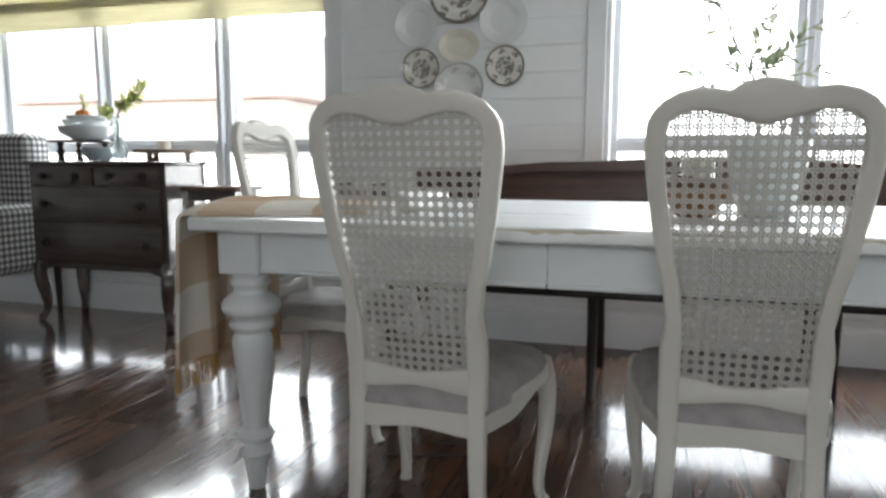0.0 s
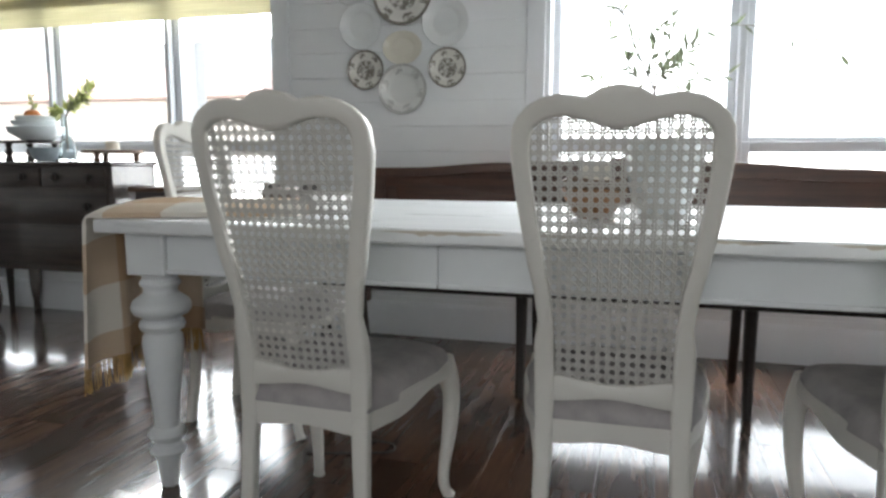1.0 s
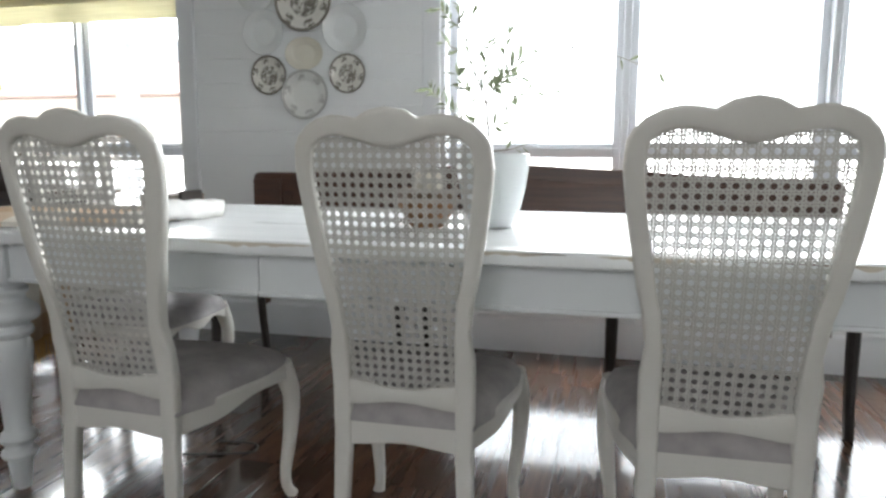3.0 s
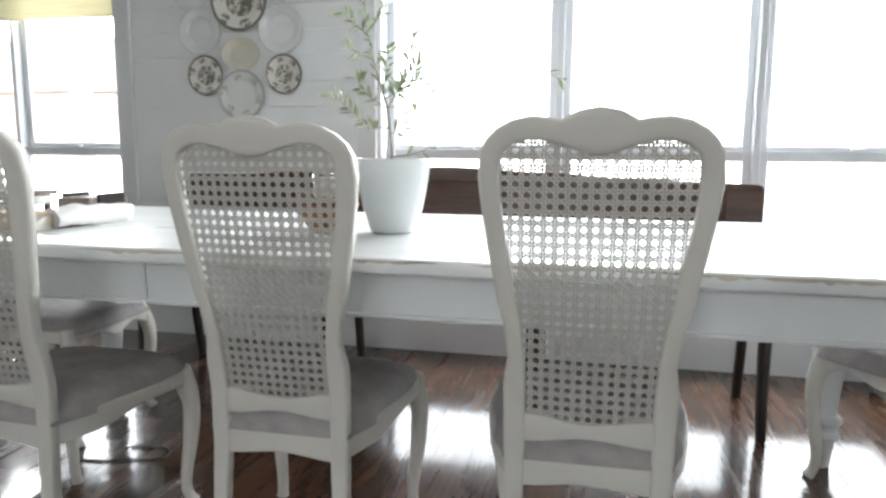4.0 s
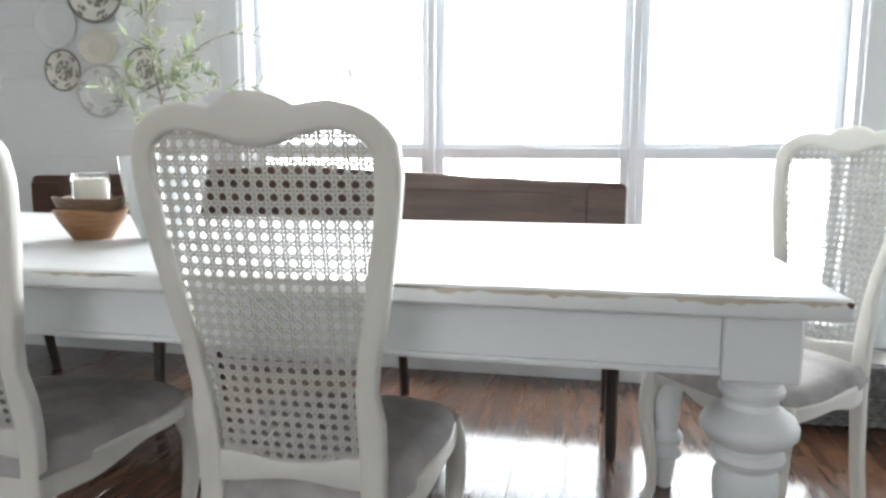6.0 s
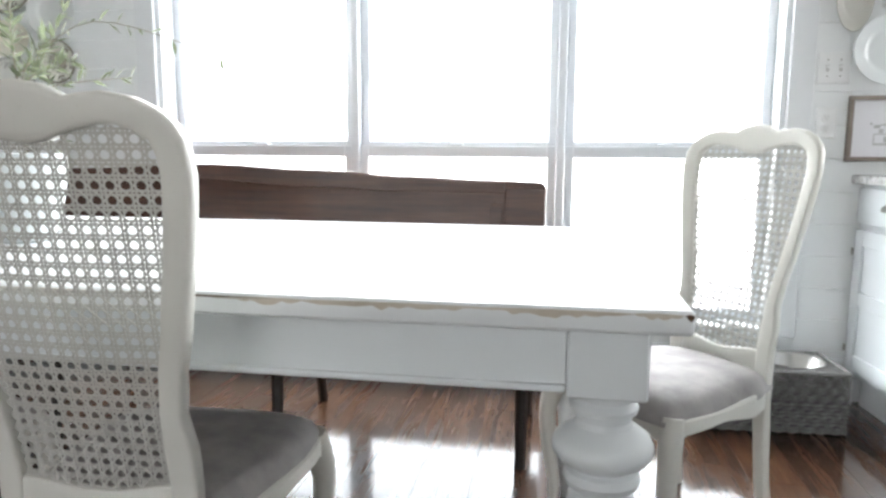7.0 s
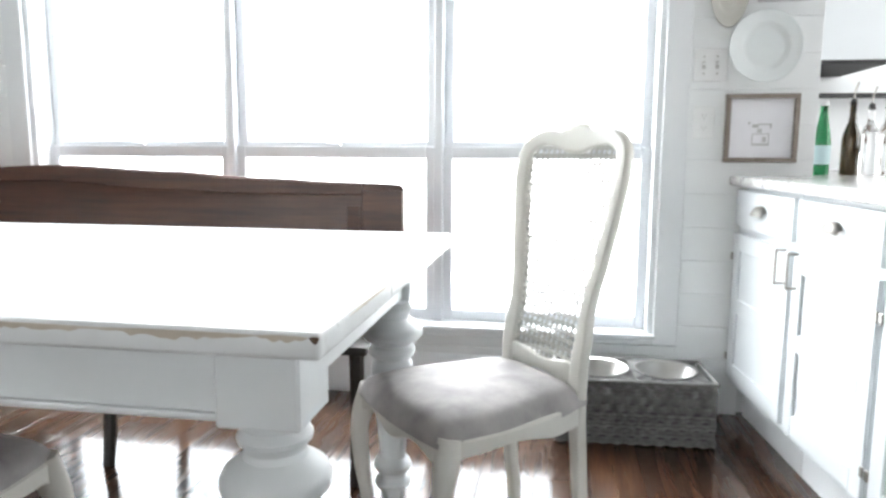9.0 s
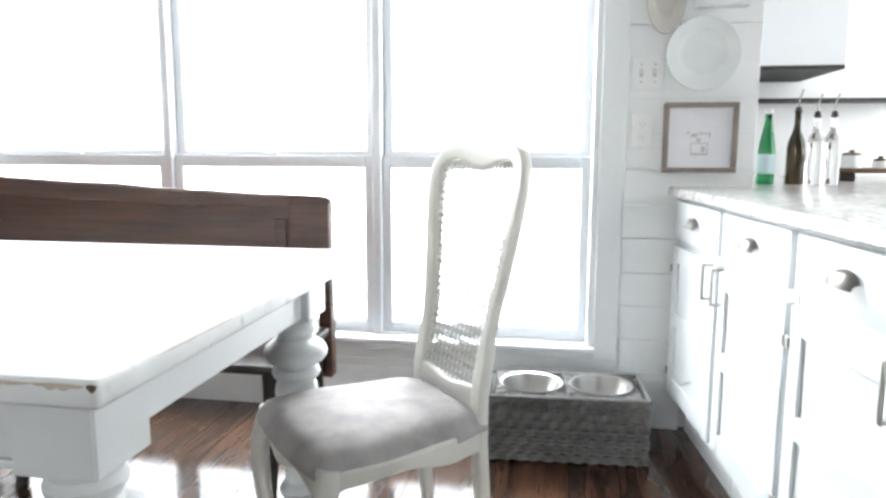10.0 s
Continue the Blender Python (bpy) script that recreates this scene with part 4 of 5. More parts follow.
tall = [(0, 0), (0.034, 0), (0.036, 0.006), (0.036, 0.15), (0.033, 0.175), (0.016, 0.225), (0.013, 0.25), (0.013, 0.295), (0.015, 0.297), (0.015, 0.305), (0.0, 0.305)]
water = [(0, 0), (0.033, 0), (0.035, 0.006), (0.035, 0.13), (0.031, 0.17), (0.02, 0.235), (0.014, 0.275), (0.0155, 0.278), (0.0155, 0.30), (0.0, 0.30)]
clear = [(0, 0), (0.031, 0), (0.033, 0.006), (0.033, 0.17), (0.028, 0.195), (0.014, 0.22), (0.012, 0.275), (0.015, 0.277), (0.015, 0.288), (0.0, 0.288)]
b = bottle(3.65, 3.84, water, M_GREEN, "green glass water bottle with a pale label", lab=(0.0355, 0.045, 0.125))
part("cap", lathe([(0.0158, 0.292), (0.0162, 0.292), (0.0162, 0.308), (0.0, 0.308)], 20), M_PLATE, b)
bottle(3.754, 3.84, tall, M_AMBER, "dark brown glass bottle on the counter", True)
bottle(3.832, 3.87, clear, M_GLASS, "clear glass oil bottle with a pourer", True)
bottle(3.885, 3.85, clear, M_GLASS, "clear glass oil bottle with a pourer", True)
tray = thing("wooden_riser", pose(4.185, 4.28, 0.9055), "dark wooden riser holding white canisters", "riser")
part("board", box(-0.16, 0.2, -0.09, 0.09, 0.035, 0.055, 0.004), M_RUSTIC, tray)
for x in (-0.1, 0.14):
    part("foot", box(x - 0.03, x + 0.03, -0.07, 0.07, 0, 0.0345, 0.004), M_BLACK, tray)
for x, y, r, h in ((4.115, 4.27, 0.04, 0.05), (4.245, 4.30, 0.03, 0.025)):
    cn = thing("canister", pose(x, y, 0.961), "small white ceramic canister on the riser", "canister", "canisters on the riser")
    part("jar", lathe([(0, 0), (r, 0), (r, h), (r * 0.9, h + 0.004), (0, h + 0.004)], 28), M_CERAMIC, cn)
    part("lid", lathe([(0, h + 0.0045), (r * 0.95, h + 0.0045), (r * 0.95, h + 0.012), (0.01, h + 0.016), (0.01, h + 0.026), (0, h + 0.027)], 28), M_RUSTIC, cn)


# ---------------- wicker feeder with two steel bowls ----------------
feeder = thing("pet_feeder", pose(2.912, 3.350, 0, 0, 0, 3), "grey wicker raised feeder against the wall", "feeder")
HX, HY, HZ = 0.262, 0.132, 0.226
part("core", box(-HX + 0.006, HX - 0.006, -HY + 0.006, HY - 0.006, 0.004, 0.15, 0.004), M_DARK, feeder)


def weave(p0, p1, rows, cols, h, nrm):
    """Rods woven in and out of flat stakes over one side."""
    bm = bmesh.new()
    p0, p1 = Vector(p0), Vector(p1)
    d = p1 - p0
    nrm = Vector(nrm)
    dz = h / rows
    for r in range(rows):
        z = (r + 0.5) * dz
        prev = None
        n = cols * 4
        for k in range(n + 1):
            u = k / n
            ph = math.pi * (u * cols) + math.pi * ((r // 4) % 2)
            o = 0.0050 * math.sin(ph) + random.uniform(-0.0004, 0.0004)
            c = p0 + d * u + nrm * o + Vector((0, 0, z))
            ring = [bm.verts.new(c + nrm * a + Vector((0, 0, b))) for a, b in ((-0.003, 0), (0, -dz * 0.46), (0.003, 0), (0, dz * 0.46))]
            if prev:
                for q in range(4):
                    bm.faces.new((prev[q], prev[(q + 1) % 4], ring[(q + 1) % 4], ring[q]))
            prev = ring
    bmesh.ops.recalc_face_normals(bm, faces=bm.faces)
    return bm


for p0, p1, cols, nrm in (((-HX, -HY, 0.004), (HX, -HY, 0.004), 22, (0, -1, 0)), ((-HX, -HY, 0.004), (-HX, HY, 0.004), 11, (-1, 0, 0)), ((HX, -HY, 0.004), (HX, HY, 0.004), 11, (1, 0, 0))):
    tagged(part("woven_side", weave(p0, p1, 30, cols, HZ - 0.012, nrm), M_RATTAN, feeder, smooth=60), kind="stuff")
for a, b in (((-HX, -HY), (HX, -HY)), ((HX, -HY), (HX, HY)), ((HX, HY), (-HX, HY)), ((-HX, HY), (-HX, -HY))):
    part("rim", tube([(a[0], a[1], HZ - 0.002), ((a[0] + b[0]) / 2, (a[1] + b[1]) / 2, HZ - 0.001), (b[0], b[1], HZ - 0.002)], 0.007, 8), M_RATTAN, feeder)
reeds = bmesh.new()
for cx in (-0.119, 0.119):
    for k in range(64):
        a = 2 * math.pi * k / 64 + random.uniform(-0.02, 0.02)
        r0, r1 = 0.098, min(0.122 / max(abs(math.cos(a)), 1e-3), 0.124 / max(abs(math.sin(a)), 1e-3))
        tube([(cx + r0 * math.cos(a), r0 * math.sin(a), HZ), (cx + r1 * math.cos(a), r1 * math.sin(a), HZ + random.uniform(-0.001, 0.001))], 0.0042, 5, reeds)
tagged(part("woven_top", reeds, M_RATTAN, feeder, smooth=60), kind="stuff")
for cx in (-0.119, 0.119):
    bw = tagged(new("steel_bowl", link_mesh("steel_bowl", lathe([(0, -0.058), (0.066, -0.056), (0.08, -0.045), (0.099, 0.006), (0.108, 0.009), (0.109, 0.006), (0.101, 0.001), (0.082, -0.05), (0.067, -0.062), (0, -0.063)], 48), M_STEEL, 50)), "shallow stainless steel bowl set in a wicker feeder", "bowl", "bowls in the feeder")
    bw.matrix_basis = pose(2.912, 3.350, 0, 0, 0, 3) @ pose(cx, 0, HZ + 0.001)


# ---------------- chest of drawers and what stands on it ----------------
chest = thing("chest_of_drawers", I4, "dark stained chest of drawers on curved legs", "chest")
KX0, KX1, KY0, KY1 = -2.72, -1.812, 3.225, 3.575
part("carcass", box(KX0, KX1, KY0 + 0.01, KY1, 0.325, 0.885, 0.004), M_CHEST, chest)
part("top", box(KX0 - 0.018, KX1 + 0.018, KY0 - 0.012, KY1 + 0.003, 0.8855, 0.908, 0.006, segments=2), M_CHEST, chest)
part("skirt", upright([(KX0 + 0.04, 0.335), (KX1 - 0.04, 0.335), (KX1 - 0.04, 0.29), (KX1 - 0.12, 0.312), (KX0 + 0.12, 0.312), (KX0 + 0.04, 0.29)], KY0 - 0.004, KY0 + 0.0095, 0.002), M_CHEST, chest)
for x0, x1, z0, z1, ks in ((KX0 + 0.03, (KX0 + KX1) / 2 - 0.005, 0.775, 0.875, (0.09, 0.31)), ((KX0 + KX1) / 2 + 0.005, KX1 - 0.03, 0.775, 0.875, (0.10, 0.32)), (KX0 + 0.03, KX1 - 0.03, 0.575, 0.765, (0.08, 0.73)), (KX0 + 0.03, KX1 - 0.03, 0.345, 0.565, (0.08, 0.75))):
    d = part("drawer", box(x0, x1, KY0 - 0.006, KY0 + 0.0095, z0, z1, 0.005, segments=2), M_CHEST, chest)
    for k in ks:
        part("knob", lathe([(0, 0.03), (0.014, 0.028), (0.02, 0.02), (0.016, 0.012), (0.008, 0.008), (0.008, 0), (0.024, 0), (0.024, -0.001), (0, -0.001)], 18), M_BLACK, d, at=pose(x0 + k, KY0 - 0.0062, (z0 + z1) / 2, 90))
for x, s in ((KX0 + 0.035, -1), (KX1 - 0.035, 1)):
    for y, t in ((KY0 + 0.03, -1), (KY1 - 0.04, 1)):
        p = smooth_path([(x, y, 0.36), (x + s * 0.012, y + t * 0.012, 0.27), (x - s * 0.006, y - t * 0.006, 0.12), (x - s * 0.002, y - t * 0.002, 0.05), (x + s * 0.02, y + t * 0.02, 0.012)], 5)
        part("leg", tube(p, [curve(k / (len(p) - 1), [(0, 0.034), (0.3, 0.036), (0.75, 0.018), (1, 0.022)]) for k in range(len(p))], 10), M_CHEST, chest)
        part("caster", lathe([(0, 0), (0.012, 0), (0.015, 0.006), (0.012, 0.014), (0, 0.014)], 14, None, (x + s * 0.02, y + t * 0.02, 0)), M_BLACK, chest)

side = thing("side_table", pose(-1.60, 3.42, 0), "brown wooden side table with turned legs", "table")
part("top", box(-0.165, 0.175, -0.13, 0.13, 0.75, 0.775, 0.006, segments=2), M_RUSTIC, side)
part("apron", box(-0.14, 0.15, -0.105, 0.105, 0.70, 0.7495, 0.003), M_CHEST, side)
for x in (-0.125, 0.135):
    for y in (-0.09, 0.09):
        part("leg", lathe([(0, 0), (0.012, 0), (0.016, 0.05), (0.012, 0.08), (0.018, 0.12), (0.022, 0.25), (0.013, 0.33), (0.02, 0.36), (0.013, 0.39), (0.022, 0.5), (0.014, 0.58), (0.02, 0.61), (0.02, 0.70), (0, 0.70)], 16, None, (x, y, 0)), M_CHEST, side)

LEAF = bmesh.new()
_v = [LEAF.verts.new(p) for p in ((0, 0, 0), (0.085, 0.3, 0.02), (0.095, 0.55, 0.05), (0, 1, 0.0), (-0.095, 0.55, 0.05), (-0.085, 0.3, 0.02), (0, 0.45, -0.02))]
for f in ((0, 1, 6), (1, 2, 6), (2, 3, 6), (3, 4, 6), (4, 5, 6), (5, 0, 6)):
    LEAF.faces.new([_v[k] for k in f])
leaf_mesh = link_mesh("leaf", LEAF, M_LEAF, 80)
leaf_mesh2 = leaf_mesh.copy()
leaf_mesh2.materials[0] = M_LEAF2
for v in leaf_mesh2.vertices:
    v.co.x *= 2.4
leaf_rng = random.Random(11)


def leaves_along(path, parent, mesh, count, size, start=0.25, spread=55):
    n = len(path) - 1
    for k in range(count):
        u = start + (1 - start) * (k + 0.5) / count
        i = min(int(u * n), n - 1)
        p = path[i].lerp(path[i + 1], u * n - i)
        d = (path[i + 1] - path[i]).normalized()
        side = d.cross(Vector((leaf_rng.uniform(-1, 1), leaf_rng.uniform(-1, 1), leaf_rng.uniform(-0.4, 1)))).normalized() * (1 if k % 2 else -1)
        a = radians(spread + leaf_rng.uniform(-18, 18))
        w = (d * math.cos(a) + side * math.sin(a)).normalized()
        q = w.to_track_quat("Y", "Z").to_matrix().to_4x4()
        s = size * leaf_rng.uniform(0.65, 1.2)
        ob = new("leaf", mesh)
        ob.parent = parent
        ob.matrix_basis = Matrix.Translation(p) @ q @ pose(0, 0, 0, 0, leaf_rng.uniform(-70, 70), 0) @ Matrix.Diagonal((s * 1.3, s, s, 1))


TOPZ = 0.9085
cake = thing("cake_stand", pose(-2.49, 3.39, TOPZ), "dark wooden riser with turned feet", "stand")
part("plate", lathe([(0, 0.10), (0.17, 0.10), (0.175, 0.107), (0.17, 0.115), (0, 0.115)], 40), M_BLACK, cake)
for a in (20, 140, 260):
    part("foot", lathe([(0, 0), (0.02, 0), (0.022, 0.01), (0.012, 0.03), (0.022, 0.05), (0.012, 0.075), (0.02, 0.0995), (0, 0.0995)], 14, None, (0.13 * math.cos(radians(a)), 0.13 * math.sin(radians(a)), 0)), M_BLACK, cake)
for r, h, z in ((0.15, 0.075, 0.1155), (0.125, 0.05, 0.175), (0.105, 0.04, 0.21)):
    bw = tagged(new("stacked_bowl", link_mesh("stacked_bowl", lathe([(0, 0), (r * 0.5, 0), (r * 0.55, 0.008), (r * 0.92, h * 0.55), (r, h), (r * 0.97, h + 0.003), (r * 0.9, h * 0.6), (r * 0.5, 0.014), (0, 0.012)], 40), M_CERAMIC, 50)), "white ceramic bowl in a stack", "bowl", "stacked bowls on the riser")
    bw.matrix_basis = pose(-2.445, 3.39, TOPZ + z)
pk = thing("small_pumpkin", pose(-2.465, 3.39, TOPZ + 0.226), "small orange pumpkin in the top bowl", "pumpkin")
bm = lathe([(0, 0), (0.025, 0.002), (0.042, 0.02), (0.044, 0.035), (0.034, 0.055), (0.012, 0.062), (0, 0.058)], 48)
for v in bm.verts:
    a = math.atan2(v.co.y, v.co.x)
    f = 1 - 0.08 * abs(math.sin(a * 4.5))
    v.co.x *= f
    v.co.y *= f
part("skin", bm, M_PUMPKIN, pk, smooth=60)
part("stem", tube([(0, 0, 0.055), (0.004, 0, 0.075), (0.012, 0, 0.09)], [0.008, 0.006, 0.005], 8), M_BARK, pk)
sprig = thing("leaf_sprig", pose(-2.485, 3.39, TOPZ + 0.285), "small green leafy sprig behind a pumpkin", "sprig")
p = smooth_path([(0, 0.03, -0.04), (0.005, 0.02, 0.02), (0.012, 0.0, 0.08)], 5)
part("stem", tube(p, 0.002, 6), M_BARK, sprig)
leaves_along(p, sprig, leaf_mesh2, 12, 0.04, 0.25)
bw = tagged(new("blue_bowl", link_mesh("blue_bowl", lathe([(0, 0), (0.045, 0), (0.05, 0.006), (0.075, 0.04), (0.084, 0.075), (0.08, 0.076), (0.07, 0.042), (0.05, 0.012), (0, 0.012)], 36), paint("blue_grey_glaze", (0.35, 0.42, 0.46), 0.25), 50)), "blue-grey bowl on the chest", "bowl")
bw.matrix_basis = pose(-2.33, 3.33, TOPZ + 0.0005)

vase = thing("glass_vase", pose(-2.245, 3.40, TOPZ), "pale blue glass bottle vase with leafy stems", "vase")
part("bottle", lathe([(0, 0), (0.045, 0), (0.05, 0.01), (0.048, 0.06), (0.03, 0.12), (0.018, 0.17), (0.017, 0.24), (0.021, 0.245), (0.017, 0.248), (0.012, 0.24), (0.012, 0.17), (0.04, 0.06), (0.04, 0.012), (0, 0.01)], 32), M_BLUEGLASS, vase)
for tx, ty, tz in ((0.20, 0.0, 0.40), (0.13, 0.04, 0.43), (-0.10, 0.02, 0.29), (0.17, -0.03, 0.34), (0.05, 0.0, 0.33)):
    p = smooth_path([(0, 0, 0.05), (0.005, 0, 0.24), (tx * 0.5, ty * 0.5, 0.24 + (tz - 0.24) * 0.6), (tx, ty, tz)], 5)
    st = part("stem", tube(p, 0.0025, 6), M_BARK, vase)
    leaves_along(p, vase, leaf_mesh2, 20, 0.05, 0.5)

tb = thing("tray_stand", pose(-1.94, 3.40, TOPZ), "round wooden footed tray holding a candle", "tray")
part("tray", lathe([(0, 0.045), (0.155, 0.045), (0.16, 0.052), (0.16, 0.062), (0.15, 0.064), (0.14, 0.056), (0, 0.056)], 40), M_RUSTIC, tb)
for a in (30, 150, 270):
    part("foot", lathe([(0, 0), (0.016, 0), (0.02, 0.012), (0.012, 0.025), (0.018, 0.0445), (0, 0.0445)], 12, None, (0.12 * math.cos(radians(a)), 0.12 * math.sin(radians(a)), 0)), M_RUSTIC, tb)
cd = tagged(new("pillar_candle", link_mesh("pillar_candle", lathe([(0, 0), (0.034, 0), (0.035, 0.003), (0.035, 0.048), (0.031, 0.052), (0.004, 0.049), (0.001, 0.058), (0, 0.058)], 24), M_WAX, 40)), "short cream candle on a wooden tray", "candle")
cd.matrix_basis = pose(-1.94, 3.40, TOPZ + 0.0565)


# ---------------- gingham armchair ----------------
def uv_box(bm):
    layer = bm.loops.layers.uv.verify()
    bm.normal_update()
    for f in bm.faces:
        n = f.normal
        ax = max(range(3), key=lambda k: abs(n[k]))
        for lp in f.loops:
            c = lp.vert.co
            lp[layer].uv = ((c.y, c.z), (c.x, c.z), (c.x, c.y))[ax]
    return bm


arm = thing("armchair", pose(-3.20, 3.2, 0), "black and white gingham upholstered armchair", "armchair")
part("back", uv_box(box(-0.36, 0.33, 0.16, 0.36, 0.34, 1.07, 0.06, segments=4)), M_GINGHAM, arm)
part("seat", uv_box(box(-0.30, 0.30, -0.22, 0.18, 0.30, 0.50, 0.05, segments=4)), M_GINGHAM, arm)
for s in (-1, 1):
    part("arm", uv_box(box(min(s * 0.30, s * 0.43), max(s * 0.30, s * 0.43), -0.22, 0.2, 0.27, 0.66, 0.05, segments=4)), M_GINGHAM, arm)
    for y in (-0.17, 0.3):
        part("leg", lathe([(0, 0), (0.015, 0), (0.024, 0.29), (0, 0.29)], 12, None, (s * 0.36, y, 0)), M_BLACK, arm)


# ---------------- things on the table ----------------
def throw_surface():
    """A folded throw lying over one end of the table and hanging down."""
    bm = bmesh.new()
    layer = bm.loops.layers.uv.verify()
    n, m, l_top, l_hang = 46, 22, 0.51, 0.43
    grid, uvs = [], []
    for i in range(n + 1):
        s = (l_top + l_hang) * i / n
        row, ur = [], []
        for j in range(m + 1):
            v = j / m
            r = 0.03
            e = 0.45 + 0.55 * (1 - abs(2 * v - 1) ** 6)
            if s < l_top - r:
                x, z = TX0 + 0.485 - s, TZ + 0.034 * e
            elif s < l_top + r:
                a = (s - l_top + r) / (2 * r) * math.pi / 2
                x, z = TX0 + 0.485 - (l_top - r) - r * 1.1 * math.sin(a), TZ + 0.034 * e - r * (1 - math.cos(a))
            else:
                x, z = TX0 + 0.485 - l_top - 0.004, TZ + 0.034 * e - r - (s - l_top - r)
            ux = max(0.0, x - TX0 - 0.015)
            y = TY0 + 0.008 + 0.42 * ux + (0.50 - 0.40 * ux) * v
            if s < l_top:
                z += 0.010 * (0.5 + 0.5 * math.sin(v * 9 + x * 5)) * math.sin(math.pi * v) + 0.004 * abs(noise.noise(Vector((x * 9, v * 5, 0))))
            else:
                h = (s - l_top) / l_hang
                x += -0.008 - 0.020 * h * math.sin(v * 17 + 0.6) - 0.012 * h
                y += 0.015 * h * math.sin(v * 11)
            row.append(bm.verts.new((x, y, z)))
            ur.append((s + 0.08, v * 0.52 + 0.03))
        grid.append(row)
        uvs.append(ur)
    for i in range(n):
        for j in range(m):
            f = bm.faces.new((grid[i][j], grid[i + 1][j], grid[i + 1][j + 1], grid[i][j + 1]))
            for lp, (a, b) in zip(f.loops, ((i, j), (i + 1, j), (i + 1, j + 1), (i, j + 1))):
                lp[layer].uv = uvs[a][b]
    bottom = [v.co.copy() for v in grid[-1]]
    under = []
    for i in range(n + 1):
        s = (l_top + l_hang) * i / n
        t = min(max((s - l_top + 0.03) / 0.06, 0), 1)
        row = []
        for j in range(m + 1):
            c = grid[i][j].co
            row.append(bm.verts.new((c.x + 0.012 * t, c.y, c.z - (1 - t) * (c.z - TZ - 0.002) - 0.01 * t * (1 - t))))
        under.append(row)
    loop = [(i, 0) for i in range(n + 1)] + [(n, j) for j in range(1, m + 1)] + [(i, m) for i in range(n - 1, -1, -1)] + [(0, j) for j in range(m - 1, 0, -1)]
    quads = [((i, j), (i, j + 1), (i + 1, j + 1), (i + 1, j), under, under) for i in range(n) for j in range(m)]
    for q in quads:
        f = bm.faces.new([under[a][b] for a, b in q[:4]])
        for lp, (a, b) in zip(f.loops, q[:4]):
            lp[layer].uv = uvs[a][b]
    for (a, b), (c, d) in zip(loop, loop[1:] + loop[:1]):
        f = bm.faces.new((grid[a][b], grid[c][d], under[c][d], under[a][b]))
        for lp, (p, q) in zip(f.loops, ((a, b), (c, d), (c, d), (a, b))):
            lp[layer].uv = uvs[p][q]
    bmesh.ops.recalc_face_normals(bm, faces=bm.faces)
    return bm, bottom


throw = thing("checked_throw", I4, "cream and tan checked throw draped over the table end", "throw")
bm, hem = throw_surface()
part("fabric", bm, M_THROW, throw, smooth=60)
roll = tube(smooth_path([(-0.02, 1.95, TZ + 0.028), (0.0, 2.02, TZ + 0.032), (0.015, 2.12, TZ + 0.028), (0.02, 2.22, TZ + 0.024)], 8), 0.021, 16, None, 1.5)
for v in roll.verts:
    v.co += 0.007 * noise.noise_vector(v.co * 26) + Vector((0, 0, 0.003))
part("folded_edge", roll, paint("white_cotton", (0.76, 0.75, 0.73), 0.9), throw, "white crumpled folded edge", 60)
fr_bm = bmesh.new()
f_rng = random.Random(3)
for k in range(150):
    u = k / 150 * (len(hem) - 1)
    i = int(u)
    p = hem[i].lerp(hem[min(i + 1, len(hem) - 1)], u - i)
    dx, dy = f_rng.uniform(-0.008, 0.008), f_rng.uniform(-0.01, 0.01)
    l = f_rng.uniform(0.07, 0.085)
    tube([p + Vector((0, 0, 0.004)), p + Vector((dx * 0.4, dy * 0.4, -l * 0.5)), p + Vector((dx, dy, -l))], 0.0019, 4, fr_bm, cap=False)
tagged(part("fringe", fr_bm, M_FRINGE, throw, "mustard yellow fringe", 60), kind="stuff")

tr = thing("serving_tray", pose(-0.42, 2.60, TZ + 0.001), "weathered grey tray with dark iron end handles", "tray")
part("board", box(-0.07, 0.07, -0.11, 0.11, 0, 0.045, 0.004), M_FRAMEWOOD, tr)
for x in (-0.078, 0.078):
    part("handle", box(x - 0.007, x + 0.007, -0.07, 0.07, 0.002, 0.06, 0.003), M_BLACK, tr)

planter = thing("planter", pose(0.926, 2.146, TZ), "glossy white ceramic planter on the table", "planter")
part("pot", lathe([(0, 0.0005), (0.056, 0.0005), (0.062, 0.006), (0.082, 0.06), (0.094, 0.115), (0.101, 0.165), (0.1035, 0.204), (0.101, 0.206), (0.0985, 0.203), (0.096, 0.16), (0.09, 0.15), (0, 0.15)], 56), M_CERAMIC, planter, smooth=50)
tree = thing("olive_tree", pose(0.926, 2.146, TZ + 0.151), "small olive tree with narrow grey-green leaves", "plant")
part("soil", lathe([(0, 0.012), (0.05, 0.01), (0.093, 0.004), (0.09, 0)], 32), M_SOIL, tree, "dark potting soil")
main = smooth_path([(-0.012, 0.035, 0.0), (-0.018, 0.045, 0.08), (-0.024, 0.05, 0.14), (-0.031, 0.055, 0.196), (-0.055, 0.075, 0.25), (-0.085, 0.105, 0.32), (-0.11, 0.135, 0.39), (-0.135, 0.165, 0.46), (-0.14, 0.18, 0.56), (-0.15, 0.18, 0.68)], 4)
trunk = part("trunk", tube(main, [0.0046 - 0.0034 * k / (len(main) - 1) for k in range(len(main))], 8), M_BARK, tree, smooth=60)
leaves_along(main, tree, leaf_mesh, 34, 0.042, 0.4)
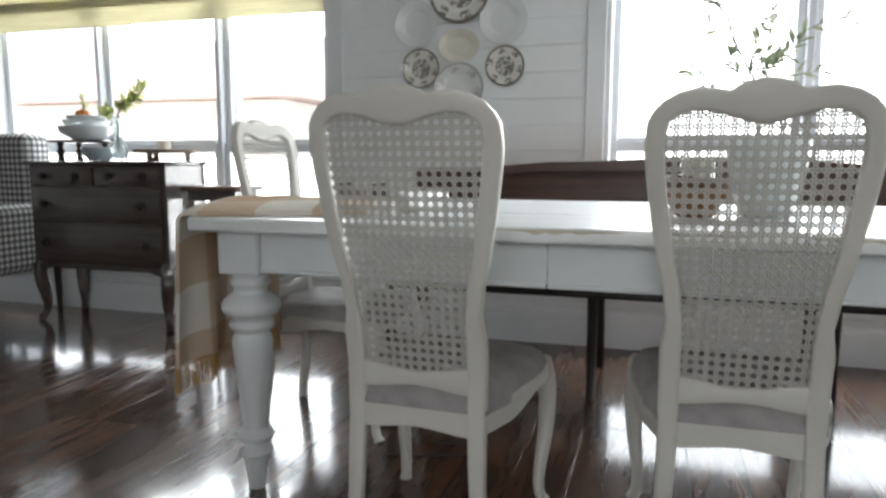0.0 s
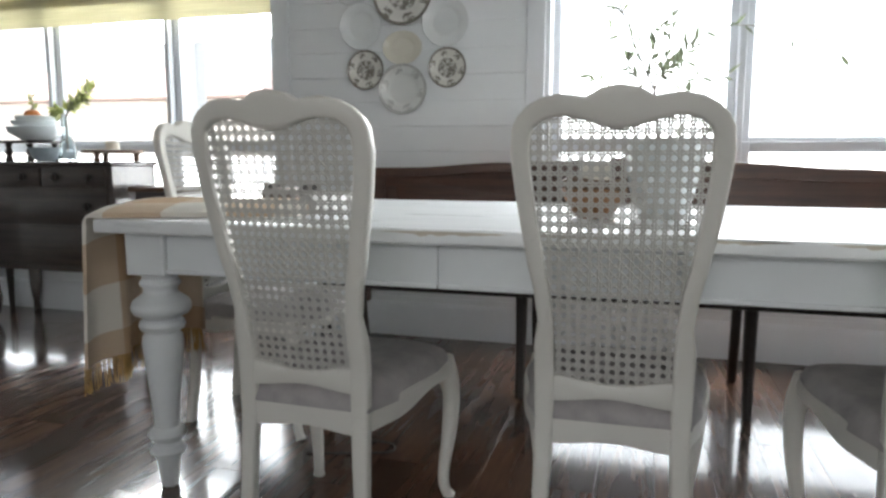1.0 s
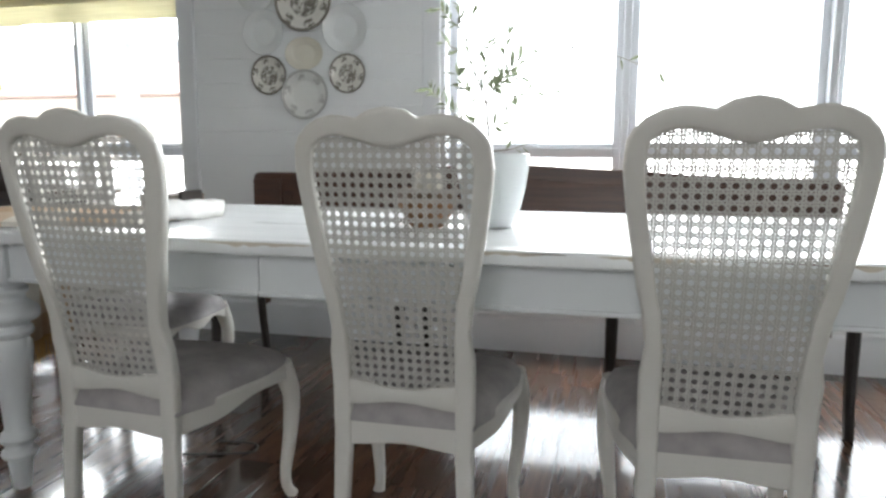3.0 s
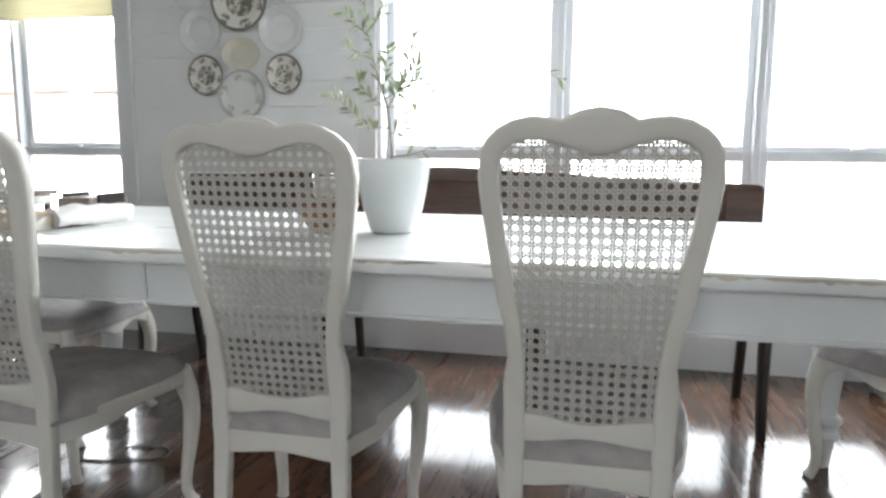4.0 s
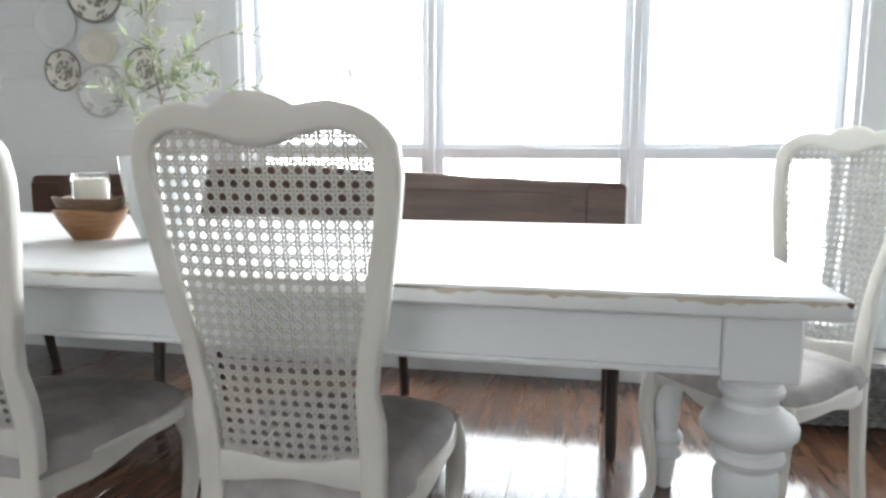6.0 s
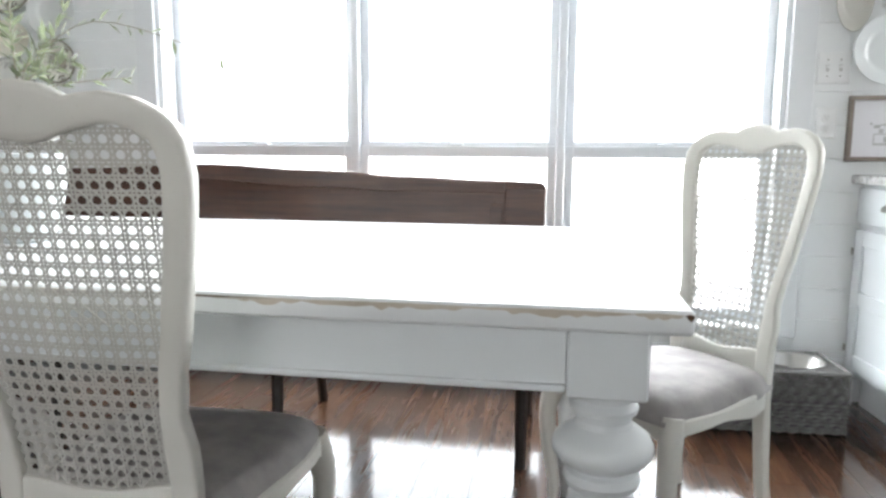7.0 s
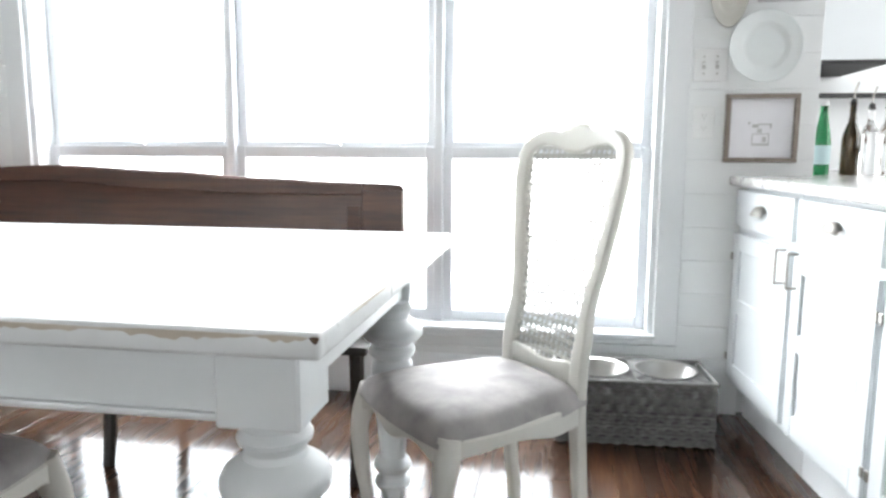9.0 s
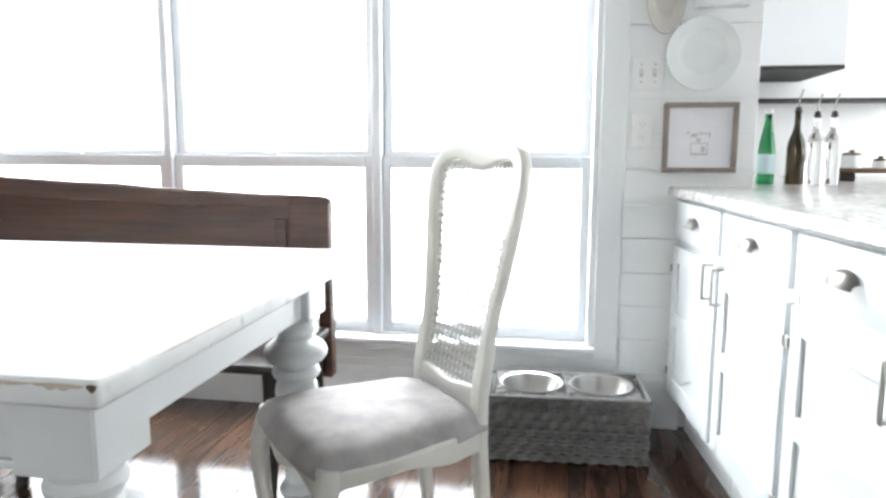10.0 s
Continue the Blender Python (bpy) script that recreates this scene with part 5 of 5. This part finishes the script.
BOUGHS = (
    (0.135, (-0.11, 0.09, 0.155), (-0.20, 0.06, 0.24), 24),
    (0.13, (0.012, 0.04, 0.135), (0.062, 0.02, 0.185), 12),
    (0.05, (0.06, 0.03, 0.07), (0.115, 0.02, 0.095), 4),
    (0.19, (0.0, 0.10, 0.28), (0.01, 0.18, 0.42), 20),
    (0.19, (0.01, 0.03, 0.25), (0.07, 0.02, 0.31), 22),
    (0.20, (-0.075, 0.03, 0.225), (-0.107, 0.01, 0.275), 16),
    (0.22, (-0.005, 0.10, 0.25), (0.05, 0.14, 0.28), 20),
    (0.24, (-0.035, 0.05, 0.30), (-0.02, 0.03, 0.36), 14),
    (0.33, (-0.14, 0.10, 0.36), (-0.17, 0.10, 0.375), 4),
    (0.23, (0.16, 0.075, 0.36), (0.46, 0.15, 0.275), 16),
    (0.20, (0.06, 0.12, 0.225), (0.17, 0.20, 0.245), 11),
    (0.40, (-0.15, 0.14, 0.44), (-0.19, 0.13, 0.48), 10),
    (0.42, (-0.08, 0.16, 0.48), (-0.03, 0.16, 0.56), 12),
    (0.50, (-0.18, 0.18, 0.55), (-0.21, 0.2, 0.62), 10),
    (0.54, (-0.10, 0.15, 0.60), (-0.06, 0.16, 0.70), 10),
)
for base, mid, tip, count in BOUGHS:
    q = min(main, key=lambda p: abs(p.z - base))
    p = smooth_path([q, Vector(mid), Vector(tip)], 6)
    part("branch", tube(p, [0.0021 - 0.0014 * k / (len(p) - 1) for k in range(len(p))], 6), M_BARK, tree, smooth=60)
    leaves_along(p, tree, leaf_mesh, count * 4 // 3, 0.044, 0.25)


def wavy(r, h, amp, seed):
    prof = [(0, 0), (r * 0.5, 0), (r * 0.56, 0.006), (r * 0.85, h * 0.6), (r, h), (r * 0.97, h + 0.002), (r * 0.8, h * 0.6), (r * 0.5, 0.012), (0, 0.01)]
    return lathe(prof, 48, None, (0, 0, 0), lambda a, i: amp * (math.sin(3 * a + seed) + 0.5 * math.sin(5 * a)) if i in (4, 5) else 0)


for z, r, h, mt, lab in ((0.0005, 0.088, 0.075, M_BOWL, "honey-coloured wooden bowl with a wavy rim"), (0.026, 0.087, 0.078, M_BOWLD, "darker wooden bowl nested in another bowl")):
    o = tagged(new("wooden_bowl", link_mesh("wooden_bowl", wavy(r, h, 0.004, z * 40), mt, 50)), lab, "bowl", "nested bowls on the table")
    o.matrix_basis = pose(0.750, 2.10, TZ + z)
cand = thing("jar_candle", pose(0.753, 2.10, TZ + 0.052), "cream candle in a clear glass jar", "candle")
part("wax", lathe([(0, 0.006), (0.039, 0.006), (0.039, 0.098), (0.034, 0.101), (0, 0.099)], 32), M_WAX, cand)
part("glass", lathe([(0, 0), (0.043, 0), (0.044, 0.003), (0.044, 0.112), (0.0425, 0.113), (0.0405, 0.111), (0.0405, 0.005), (0, 0.005)], 36), M_GLASS, cand).visible_shadow = False
part("wick", tube([(0, 0, 0.099), (0.001, 0, 0.105), (0.003, 0, 0.110)], 0.001, 5), M_DARK, cand)

cord = thing("power_cord", I4, "thin black cord lying on the floor", "cord")
part("cable", tube(smooth_path([(-0.12, 2.09, 0.004), (-0.03, 2.105, 0.004), (0.06, 2.135, 0.004), (0.14, 2.17, 0.004), (0.11, 2.23, 0.004), (-0.02, 2.22, 0.004)], 6), 0.0035, 6), M_DARK, cord)


# ---------------- floor planks ----------------
def plank_mesh(w, l):
    b = 0.0008
    v, f = [], []
    for z, i in ((-0.012, 0.0), (-0.0005, 0.0), (0.0, b)):
        v += [(i, i, z), (w - i, i, z), (w - i, l - i, z), (i, l - i, z)]
    for k in (0, 4):
        for q in range(4):
            f.append((k + q, k + (q + 1) % 4, k + 4 + (q + 1) % 4, k + 4 + q))
    f.append((8, 9, 10, 11))
    me = bpy.data.meshes.new("plank")
    me.from_pydata(v, [], f)
    me.materials.append(M_FLOOR)
    return me


PW, GAP = 0.165, 0.0008
kinds = {l: plank_mesh(PW - GAP, l - GAP) for l in (0.6, 0.8, 1.0, 1.25)}
plank_rng = random.Random(4)
far_v, far_f = [], []
x = -5.0
while x < 6.0:
    y = -2.68
    first = plank_rng.choice((0.35, 0.5, 0.75))
    end = 5.02 if x > 3.5 else 3.68
    while y < end - 0.01:
        l = min(first or plank_rng.choice((0.6, 0.8, 1.0, 1.25)), end - y)
        l, first = round(l, 2), 0
        if l not in kinds:
            kinds[l] = plank_mesh(PW - GAP, l - GAP)
        dz = plank_rng.uniform(-0.0005, 0.0)
        if -2.9 < x < 3.3 and 0.7 < y + l / 2 < 3.75 and y + l < 4.2:
            ob = new("plank", kinds[l])
            ob.parent = floor
            ob.location = (x, y, dz)
        else:
            me = kinds[l]
            base = len(far_v)
            far_v += [(p.co.x + x, p.co.y + y, p.co.z + dz) for p in me.vertices]
            far_f += [tuple(base + k for k in p.vertices) for p in me.polygons]
        y += l
    x += PW
me = bpy.data.meshes.new("far_planks")
me.from_pydata(far_v, [], far_f)
me.materials.append(M_FLOOR)
ob = tagged(new("far_planks", me), kind="stuff")
ob.parent = floor
